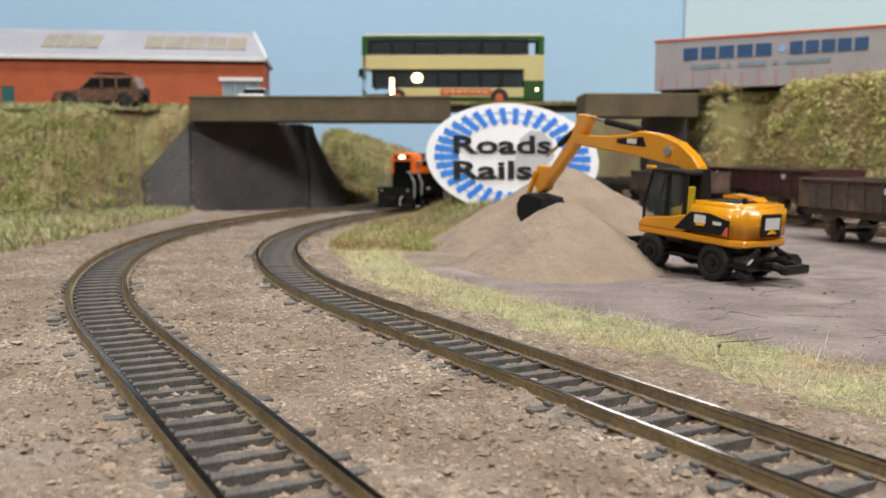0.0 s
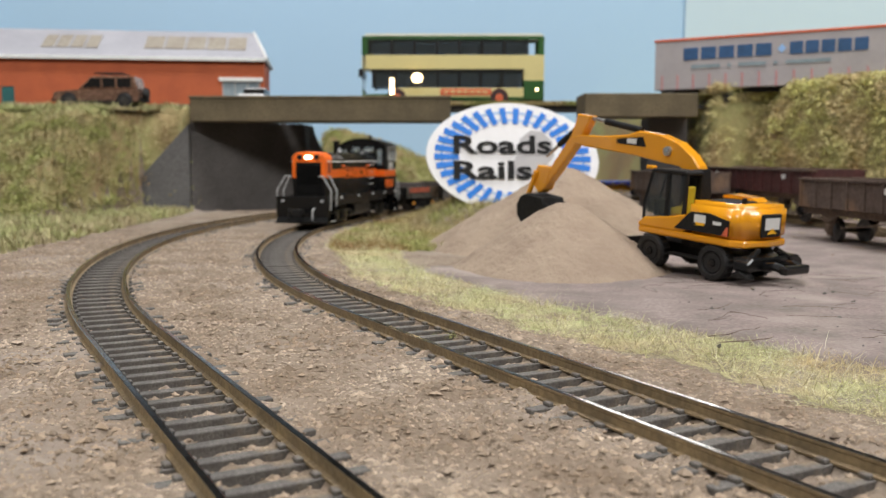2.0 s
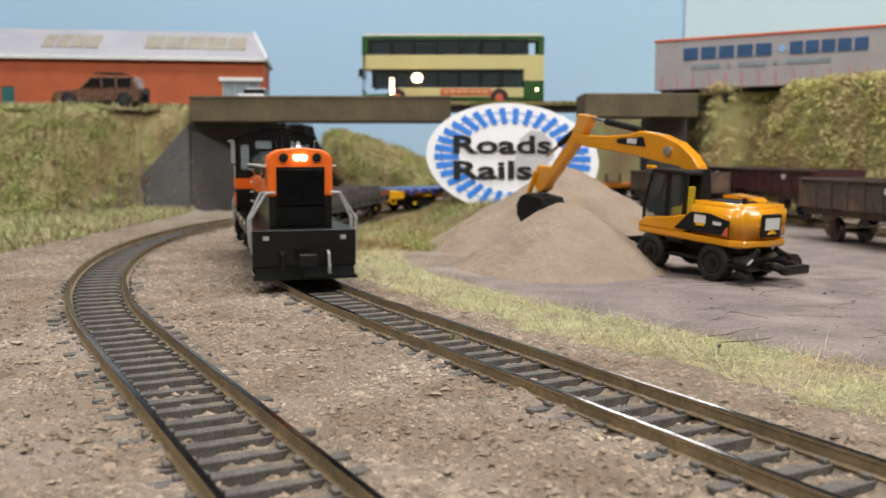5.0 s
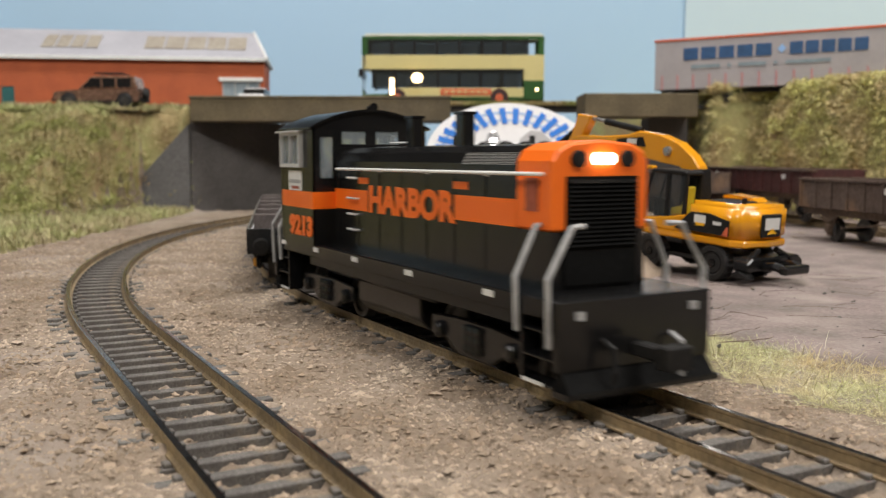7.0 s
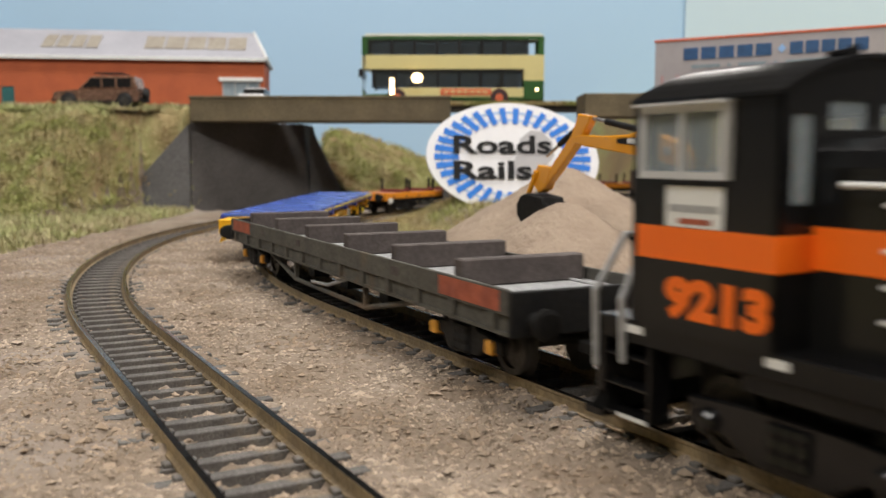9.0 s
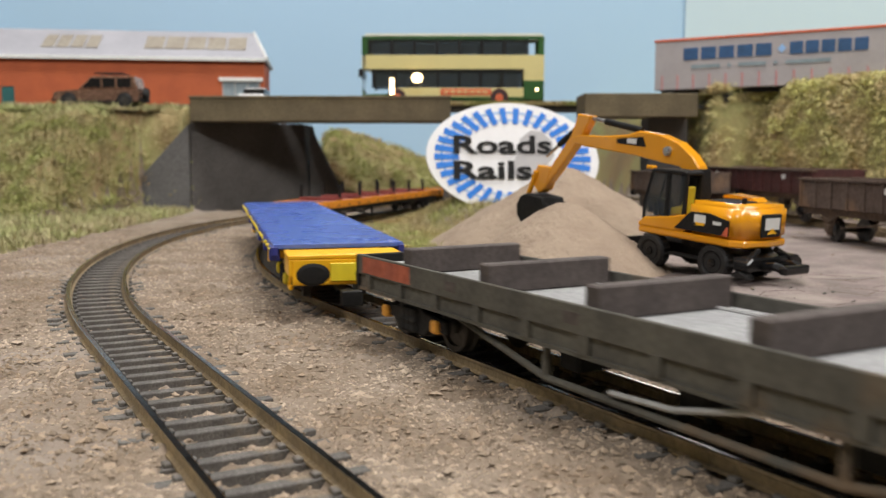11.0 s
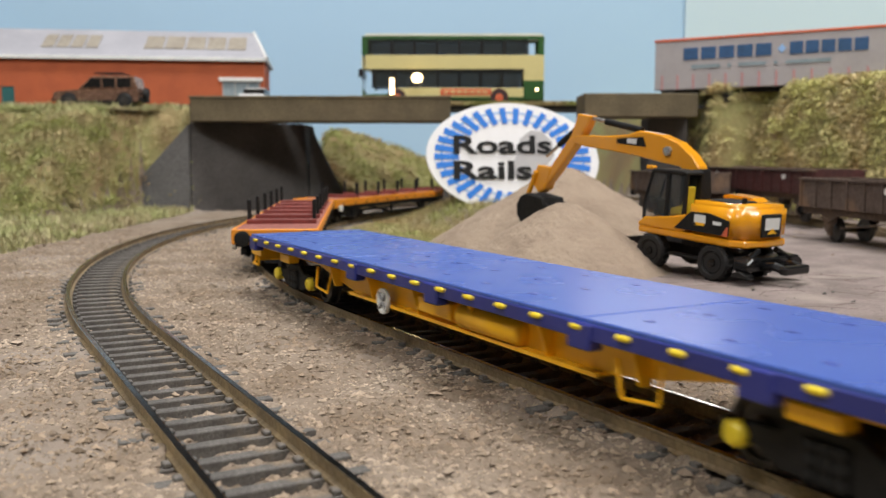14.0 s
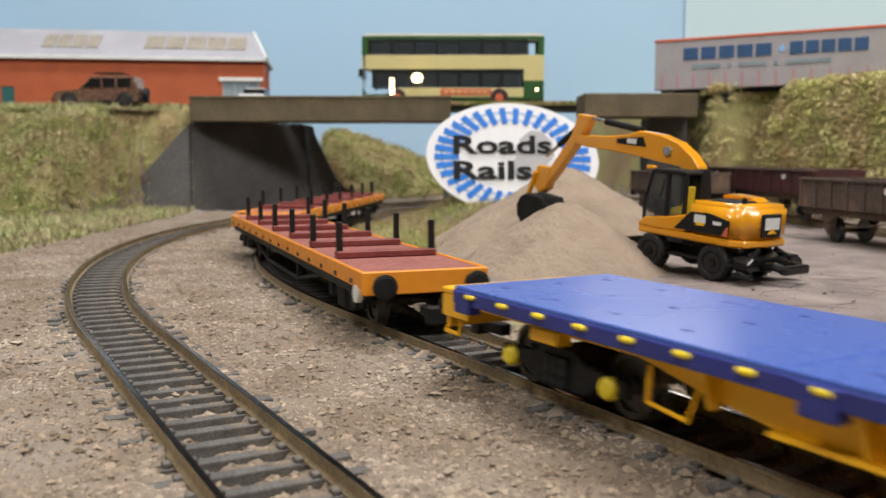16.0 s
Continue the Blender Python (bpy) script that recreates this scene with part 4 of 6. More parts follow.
def blue_wagon():
    w = thing("container_flat_wagon", pose(0, 0, 0), "yellow bogie container flat wagon with a blue steel deck", "wagon", "wagons of the train")
    Y = M["yellow"]
    x0, x1, hw = -0.1240, 0.1195, 0.0186
    cuts = (x0, -0.0455, 0.0500, x1)
    for a, b in zip(cuts, cuts[1:]):
        dk = part("deck_panel", Geo().box(a + 0.0002, b - 0.0002, -hw, hw, 0.0202, 0.0217), M["deckblue"], w, "smooth blue deck panel", 0.0002)
        rr = random.Random(int(a * 1e4))
        g = Geo()
        for k in range(int((b - a) / 0.016)):
            for y in (-0.012, 0.0, 0.012):
                x = a + 0.008 + k * 0.016
                g.box(x - 0.0007, x + 0.0007, y - 0.0005, y + 0.0005, 0.02170, 0.02176)
        part("deck_socket", g, M["edgeblue"], dk)
    for s in (-1, 1):
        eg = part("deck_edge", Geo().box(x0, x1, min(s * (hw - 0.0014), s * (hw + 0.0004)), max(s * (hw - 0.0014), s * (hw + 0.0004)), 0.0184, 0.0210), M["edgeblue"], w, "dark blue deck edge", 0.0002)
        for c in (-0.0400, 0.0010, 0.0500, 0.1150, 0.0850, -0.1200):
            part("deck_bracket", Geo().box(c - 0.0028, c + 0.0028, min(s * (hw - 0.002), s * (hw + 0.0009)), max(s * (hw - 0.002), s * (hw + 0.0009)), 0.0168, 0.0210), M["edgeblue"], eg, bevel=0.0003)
        for k in range(22):
            x = x0 + 0.007 + k * 0.0111
            part("lashing_ring", Geo().box(x - 0.0014, x + 0.0014, min(s * hw, s * (hw + 0.0013)), max(s * hw, s * (hw + 0.0013)), 0.0198, 0.0207), M["axleyellow"], eg, bevel=0.0003)
        # fish-bellied sole bar
        pts = [(-0.123, 0.0190), (-0.123, 0.0165), (-0.076, 0.0165), (-0.064, 0.0142), (-0.050, 0.0121), (0.050, 0.0121), (0.064, 0.0142), (0.076, 0.0165), (0.119, 0.0165), (0.119, 0.0190)]
        sb = part("sole_bar", Geo().prism(pts, s * 0.0135 - 0.0005, s * 0.0135 + 0.0005, "y"), Y, w, "deep yellow sole bar", 0.0002)
        part("sole_flange", Geo().box(-0.050, 0.050, min(s * 0.0125, s * 0.0158), max(s * 0.0125, s * 0.0158), 0.0118, 0.0125), Y, sb)
        for x in (-0.060, -0.036, -0.012, 0.012, 0.036, 0.060):
            part("stiffener", Geo().prism([(s * 0.0135, 0.0125), (s * 0.0155, 0.0125), (s * 0.0172, 0.0186), (s * 0.0135, 0.0186)], x - 0.0003, x + 0.0003, "x"), Y, sb)
        bx = part("side_box", Geo().box(-0.0105, 0.0035, min(s * 0.014, s * 0.0164), max(s * 0.014, s * 0.0164), 0.0135, 0.0170), Y, w, bevel=0.0004)
        part("air_tank", Geo().lathe([(-0.011, 0.0006), (-0.0105, 0.0024), (0.0105, 0.0024), (0.011, 0.0006)], (0.0175, s * 0.0148, 0.0150), "x", 16), Y, w, "yellow air tank", smooth=True)
        wh = part("brake_wheel", Geo().lathe([(s * 0.0160, 0.0030), (s * 0.0167, 0.0030), (s * 0.0167, 0.0024), (s * 0.0163, 0.0023)], (-0.0280, 0, 0.0131), "y", 24), M["white"], w, "white brake hand wheel")
        for k in range(2):
            a = math.radians(45 + 90 * k)
            part("spoke", Geo().tube([(-0.028 - 0.0026 * math.cos(a), s * 0.0166, 0.0131 - 0.0026 * math.sin(a)), (-0.028 + 0.0026 * math.cos(a), s * 0.0166, 0.0131 + 0.0026 * math.sin(a))], 0.0004, 6), M["floorgrey"], wh)
        for xb in (0.0913, -0.0970):
            part("step_loop", Geo().tube([(xb - 0.026 * (1 if xb > 0 else -1), s * 0.0160, 0.0165), (xb - 0.026 * (1 if xb > 0 else -1), s * 0.0165, 0.0112), (xb - 0.034 * (1 if xb > 0 else -1), s * 0.0165, 0.0104), (xb - 0.036 * (1 if xb > 0 else -1), s * 0.0160, 0.0160)], 0.0004, 7), Y, w)
            part("side_block", Geo().box(xb - 0.004, xb + 0.004, min(s * 0.0135, s * 0.0168), max(s * 0.0135, s * 0.0168), 0.0150, 0.0175), Y, w, bevel=0.0003)
    for e, xs, xe in ((1, x1, 0.1345), (-1, x0, -0.1345)):
        a, b = min(xs, xe), max(xs, xe)
        en = part("end_platform", Geo().box(a, b, -0.0157, 0.0157, 0.0188, 0.0201), Y, w, "yellow end platform", 0.0003)
        part("end_side", Geo().box(a, b, -0.0155, -0.0145, 0.0142, 0.0188), Y, en, bevel=0.0002)
        part("end_side", Geo().box(a, b, 0.0145, 0.0155, 0.0142, 0.0188), Y, en, bevel=0.0002)
        part("headstock", Geo().box(min(xe, xe - e * 0.0015), max(xe, xe - e * 0.0015), -0.0145, 0.0145, 0.0118, 0.0188), Y, en, bevel=0.0003)
        part("recess_plate", Geo().box(min(xe, xe + e * 0.0006), max(xe, xe + e * 0.0006), -0.0045, 0.0045, 0.0128, 0.0178), M["axleyellow"], en, bevel=0.0002)
        buffers(w, xe, 0.0153, e, 1.5, 0.0095)
        coupler(w, xe, 0.0095, e)
        for s in (-1, 1):
            part("step_loop", Geo().tube([(xe - e * 0.001, s * 0.0145, 0.0120), (xe - e * 0.001, s * 0.0150, 0.0110), (xe - e * 0.006, s * 0.0150, 0.0110), (xe - e * 0.006, s * 0.0145, 0.0142)], 0.0005, 7), Y, en)
    part("centre_sill", Geo().box(-0.11, 0.11, -0.005, 0.005, 0.0135, 0.0202), Y, w)
    for x in (0.0913, -0.0970):
        bogie(w, x, 0.0280, 0.0056, M["blackmatt"], M["axleyellow"], 0.0128, 0.0019)
        for e in (-1, 1):
            wheelset(w, x + e * 0.0140, RAIL_TOP + 0.0056, 0.0056)
    TRAIN.append((w, 0.536, 0.188))


blue_wagon()


def orange_wagon(behind):
    w = thing("stake_wagon", pose(0, 0, 0), "orange bogie flat wagon with red deck and black stakes", "wagon", "wagons of the train")
    hl, hw, O = 0.1115, 0.0160, M["wagonorange"]
    part("floor", Geo().box(-hl, hl, -hw + 0.0008, hw - 0.0008, 0.0174, 0.0192), M["deckred"], w, "dull red deck")
    for s in (-1, 1):
        sd = part("side_rail", Geo().box(-hl, hl, min(s * hw, s * (hw - 0.0009)), max(s * hw, s * (hw - 0.0009)), 0.0152, 0.0196), O, w, "orange side", 0.0003)
        for k in range(14):
            x = -0.104 + k * 0.0160
            part("rope_hook", Geo().box(x - 0.0007, x + 0.0007, s * hw - 0.0004, s * hw + 0.0004, 0.0160, 0.0171), M["bolsterbrown"], sd)
        part("solebar", Geo().box(-hl, hl, min(s * (hw - 0.0012), s * (hw - 0.0028)), max(s * (hw - 0.0012), s * (hw - 0.0028)), 0.0128, 0.0152), M["blackmatt"], w)
        part("white_disc", Geo().lathe([(s * (hw - 0.0012), 0.0022), (s * (hw + 0.0002), 0.0022), (s * (hw + 0.0003), 0.0002)], (hl - 0.004, 0, 0.0138), "y", 20), M["white"], w, "round white plate")
    for e in (-1, 1):
        part("headstock", Geo().box(min(e * hl, e * (hl + 0.0014)), max(e * hl, e * (hl + 0.0014)), -hw, hw, 0.0138, 0.0195), O, w, "orange headstock", 0.0003)
        buffers(w, e * (hl + 0.0014), 0.0163, e)
        coupler(w, e * hl, 0.0098, e)
    for x in (0.080, 0.048, 0.016, -0.016, -0.048, -0.080):
        part("bolster", Geo().box(x - 0.0016, x + 0.0016, -0.0140, 0.0140, 0.0192, 0.0212), M["bolsterred"], w, "dark red bolster", 0.0003)
        for s in (-1, 1):
            part("stake", Geo().box(x - 0.0008, x + 0.0008, s * 0.0130 - 0.0008, s * 0.0130 + 0.0008, 0.0200, 0.0290), M["blackmatt"], w, "black stake", 0.0002)
    part("centre_sill", Geo().box(-0.10, 0.10, -0.004, 0.004, 0.0115, 0.0174), M["blackmatt"], w)
    truss(w, -0.064, 0.064, -0.028, 0.028, 0.0134, 0.0132, 0.0074, M["blackmatt"])
    for x in (0.0865, -0.0865):
        bogie(w, x, 0.0243, 0.0056, M["blackmatt"], M["blackmatt"], 0.0124, 0.0014, square=True)
        for e in (-1, 1):
            wheelset(w, x + e * 0.01215, RAIL_TOP + 0.0056, 0.0056)
    TRAIN.append((w, behind, 0.173))


orange_wagon(0.8130)
orange_wagon(1.0535)

M.update(
    brick=mat("red_brick", (0.50, 0.115, 0.04), (0.42, 0.095, 0.035), 0.8, fine=900, coarse=60, bump=0.2),
    roofwhite=mat("white_roof", (0.41, 0.41, 0.45), (0.36, 0.36, 0.40), 0.6, fine=300, coarse=30, vary=0.1),
    rooflight=mat("rooflight", (0.42, 0.38, 0.32), (0.35, 0.31, 0.26), 0.4, fine=300, coarse=40),
    greendoor=mat("green_door", (0.02, 0.13, 0.13), (0.018, 0.10, 0.10), 0.6, fine=400, coarse=60),
    winblue=mat("window_blue_grey", (0.33, 0.40, 0.44), (0.25, 0.31, 0.34), 0.25, fine=300, coarse=60),
    tinted=mat("tinted_glass", (0.012, 0.011, 0.011), (0.018, 0.016, 0.015), 0.12, fine=60, coarse=30, vary=0.1),
    bronze=mat("bronze_car_paint", (0.27, 0.155, 0.105), (0.22, 0.125, 0.085), 0.25, 0.4, fine=300, coarse=60, coat=0.5, vary=0.1),
    cream=mat("cream_paint", (0.66, 0.58, 0.27), (0.62, 0.54, 0.25), 0.35, fine=200, coarse=40, vary=0.1),
    busgreen=mat("bus_green", (0.035, 0.11, 0.03), (0.03, 0.09, 0.025), 0.35, fine=200, coarse=40, vary=0.1),
    busroof=mat("bus_roof", (0.66, 0.65, 0.56), (0.6, 0.6, 0.52), 0.4, fine=200, coarse=40, vary=0.1),
    adred=mat("advert_red", (0.66, 0.14, 0.06), (0.6, 0.12, 0.05), 0.45, fine=300, coarse=60, vary=0.1),
    curtain=mat("grey_curtain", (0.40, 0.37, 0.38), (0.36, 0.335, 0.345), 0.6, fine=300, coarse=40, bump=0.2, bump_scale=90, vary=0.1),
    strap=mat("strap_red", (0.55, 0.27, 0.27), (0.5, 0.24, 0.24), 0.6, fine=300, coarse=60),
    signblue=mat("sign_blue", (0.025, 0.21, 0.72), (0.022, 0.19, 0.66), 0.5, fine=200, coarse=40, vary=0.1),
    signpale=mat("sign_pale_blue", (0.30, 0.50, 0.82), (0.28, 0.47, 0.78), 0.5, fine=200, coarse=40, vary=0.1),
    signwhite=mat("sign_white", (0.86, 0.855, 0.87), (0.83, 0.825, 0.84), 0.45, fine=200, coarse=30, vary=0.1),
    signgrey=mat("sign_grey", (0.48, 0.47, 0.48), (0.46, 0.45, 0.46), 0.5, fine=200, coarse=30, vary=0.1),
    letterblue=mat("letter_blue", (0.035, 0.10, 0.24), (0.03, 0.09, 0.2), 0.5, fine=200, coarse=40),
    machine=mat("machine_yellow", (0.78, 0.33, 0.012), (0.74, 0.305, 0.011), 0.24, fine=80, coarse=50, coat=0.5, vary=0.06, rvar=0.03),
    tyre=mat("tyre", (0.010, 0.010, 0.011), (0.017, 0.016, 0.015), 0.6, fine=900, coarse=150, bump=0.2),
    wagonred=mat("maroon_wagon", (0.085, 0.022, 0.02), (0.06, 0.02, 0.018), 0.7, fine=500, coarse=90, bump=0.2),
    wagonrust=mat("rusty_wagon", (0.12, 0.085, 0.068), (0.085, 0.058, 0.045), 0.85, fine=500, coarse=90, bump=0.3, dirt=(0.20, 0.12, 0.07), dirt_amount=0.08),
    rusty=mat("rusty_running_gear", (0.13, 0.085, 0.055), (0.08, 0.055, 0.04), 0.85, fine=600, coarse=120, bump=0.3),
    hivis=mat("hi_vis_yellow", (0.75, 0.62, 0.03), (0.68, 0.55, 0.03), 0.6, fine=300, coarse=80),
)


# ---- bridges, road ----
def bridge():
    b = thing("road_bridge", pose(0, 0, 0), "dark stone-coloured road bridge over both tracks", "bridge")
    dk = part("deck", Geo().box(-0.2029, 0.0060, 0.740, 0.786, 0.0742, 0.0925), M["deckstone"], b, "brown weathered parapet beam", 0.0006)
    part("coping", Geo().box(-0.2037, 0.0066, 0.7392, 0.7445, 0.0925, 0.0946), M["deckstone"], dk, "", 0.0004)
    g = Geo()
    top = [(-0.2055, 0.7465), (-0.1205, 0.800), (-0.1205, 0.86), (-0.2055, 0.86)]
    bot = [(-0.2045, 0.7420), (-0.1150, 0.797), (-0.1150, 0.88), (-0.2045, 0.88)]
    g.add([(x, y, -0.002) for x, y in bot] + [(x, y, 0.0742) for x, y in top], [(3, 2, 1, 0), (4, 5, 6, 7), (0, 1, 5, 4), (1, 2, 6, 5), (2, 3, 7, 6), (3, 0, 4, 7)])
    part("abutment", g, M["concrete"], b, "battered concrete abutment, dark grey deepened for the deck's shade", 0.001)
    # splayed wing walls, falling away from the bridge
    for (xa, ya, za), (xb, yb, zb) in (((-0.2050, 0.7425, 0.0725), (-0.2440, 0.7400, 0.030)), ((-0.1155, 0.7975, 0.0735), (-0.0880, 0.826, 0.008))):
        d = Vector((0.0, 0.006, 0))
        v = [Vector(q) for q in ((xa, ya, za), (xa, ya - 0.002, -0.002), (xb, yb - 0.002, -0.002), (xb, yb, zb))]
        w = Geo().add(v + [p + d for p in v], [(0, 1, 2, 3), (7, 6, 5, 4), (0, 4, 5, 1), (1, 5, 6, 2), (2, 6, 7, 3), (3, 7, 4, 0)])
        part("wing_wall", w, M["wingwall"], b, "sloping wing wall, grey made paler for the light on it", 0.0005)
    part("pier", Geo().box(0.0, 0.006, 0.715, 0.735, 0.0, 0.0742), M["concrete"], b)
    return b


bridge()
b2 = thing("road_bridge", pose(0, 0, 0), "short dark road bridge beside the tall grassy bank", "bridge")
part("deck", Geo().box(0.1134, 0.2043, 0.740, 0.786, 0.0779, 0.0967), M["deckstone"], b2, "brown weathered parapet beam", 0.0006)
part("abutment", Geo().box(0.1715, 0.2043, 0.770, 0.800, 0.0, 0.0779), M["concrete"], b2, "dark grey abutment", 0.0008)
tagged(new("road", mesh_of("road", Geo().prism([(-0.60, 0.79), (0.26, 0.79), (0.31, 0.70), (0.62, 0.60), (0.62, 0.86), (-0.60, 0.86)], 0.0868, 0.0905, "z"), M["road"])), "narrow grey road carried over the tracks", "road", kind="structure")
tagged(new("road", mesh_of("road", Geo().prism([(-0.62, 0.738), (-0.262, 0.738), (-0.2035, 0.782), (-0.2035, 1.12), (-0.62, 1.12)], 0.074, 0.0855, "z"), M["road"])), "level grey yard in front of the shed", "road", kind="structure")
n = 9000
bx, by = 0.004 + rng.rand(n) * 0.115, 0.787 + rng.rand(n) * 0.012
tagged(fibres("grass", bx, by, 0.0895 + 0 * bx, 0.0035, M["tuft"], rng, 0.8, 0.0004), "fringe of olive grass along the road edge", "grass", kind="stuff")
n = 14000
bx = -0.60 + rng.rand(n) * 0.395
by = 0.730 + rng.rand(n) * 0.009 + np.clip((bx + 0.262) / 0.0585, 0, 1) * 0.044
tagged(fibres("grass", bx, by, 0.0832 + 0 * bx, 0.0026, M["bankblade"], rng, 0.8, 0.0004), "fringe of pale grass at the top of the bank", "grass", kind="stuff")


# ---- shed ----
def shed():
    L = 0.300
    s = thing("brick_shed", pose(-0.183, 0.95, 0.0855, 0, 0, 8.0), "red brick industrial shed with a white roof and rooflights", "shed")
    B = M["brick"]
    part("front_wall", panel((-L, 0.0), (0.0, 0.0585), [(-0.2560, -0.2435, 0.0, 0.0300), (-0.0425, -0.0045, 0.0, 0.0370)], lambda u, w, k: (u, 0.004 * k, w)), B, s, "red brick front wall")
    gable = [(0.004, 0), (0.110, 0), (0.110, 0.0585), (0.004, 0.0585)]
    part("end_wall", Geo().prism(gable, -0.004, 0.0, "x"), B, s)
    part("end_wall", Geo().prism(gable, -L, -L + 0.004, "x"), B, s)
    part("back_wall", Geo().box(-L + 0.004, -0.004, 0.106, 0.110, 0, 0.0585), B, s)
    slope = math.degrees(math.atan2(0.019, 0.053))
    for f in (1, -1):
        o = [(-0.003, 0.0580), (0.057, 0.0915), (0.057, 0.0935), (-0.003, 0.0602)]
        if f < 0:
            o = [(0.114 - y, z) for y, z in o]
        e1 = [0.002, -0.014, -0.014, 0.002]
        g = Geo().add([(-L - 0.002, y, z) for y, z in o] + [(e, y, z) for e, (y, z) in zip(e1, o)],
                      [(0, 1, 2, 3), (7, 6, 5, 4), (0, 4, 5, 1), (1, 5, 6, 2), (2, 6, 7, 3), (3, 7, 4, 0)])
        rf = part("roof", g, M["roofwhite"], s, "pale grey sheet roof", 0.0003)
        if f > 0:
            for a, b in ((-0.222, -0.165), (-0.122, -0.018)):
                n_ = 4 if b < -0.1 else 5
                w = (b - a) / n_
                for k in range(n_):
                    xx0, xx1 = a + k * w + 0.0012, a + (k + 1) * w - 0.0012
                    q = [(0.014, 0.0702), (0.042, 0.0857), (0.042, 0.0863), (0.014, 0.0708)]
                    part("rooflight", Geo().prism(q, xx0, xx1, "x"), M["rooflight"], rf, "dull beige rooflight")
    part("fascia", Geo().box(-L - 0.002, 0.002, -0.0045, -0.003, 0.0570, 0.0606), M["white"], s, "white gutter board", 0.0003)
    part("barge_board", Geo().tube([(0.003, -0.003, 0.0600), (-0.0130, 0.057, 0.0935)], 0.0016, 8), M["white"], s)
    part("barge_board", Geo().tube([(0.003, 0.117, 0.0600), (-0.0130, 0.057, 0.0935)], 0.0016, 8), M["white"], s)
    part("hip", Geo().add([(0.002, -0.002, 0.0585), (0.002, 0.116, 0.0585), (-0.0135, 0.057, 0.0925), (-0.006, -0.002, 0.0585), (-0.006, 0.116, 0.0585), (-0.020, 0.057, 0.0920)], [(0, 1, 2), (5, 4, 3), (0, 3, 4, 1), (1, 4, 5, 2), (2, 5, 3, 0)]), M["roofwhite"], s)
    w = part("window", Geo().box(-0.0425, -0.0045, 0.0010, 0.0016, 0.0, 0.0370), M["winblue"], s, "wide grey window")
    for x in (-0.0425, -0.0305, -0.0175, -0.0060):
        part("glazing_bar", Geo().box(x, x + 0.0015, 0.0002, 0.0010, 0, 0.0370), M["greyrail"], w)
    part("lintel", Geo().box(-0.0455, -0.0015, -0.0015, 0.0, 0.0370, 0.0410), M["white"], s, "white lintel", 0.0002)
    part("door", Geo().box(-0.2560, -0.2435, 0.0008, 0.0020, 0, 0.0300), M["greendoor"], s, "dark green door")
    for k in range(14):
        part("railing", Geo().box(-0.238 + k * 0.0026, -0.2372 + k * 0.0026, -0.006, -0.0055, 0, 0.0085), M["rusty"], s)
    part("railing_bar", Geo().box(-0.239, -0.202, -0.0062, -0.0056, 0.0072, 0.0080), M["rusty"], s)


shed()


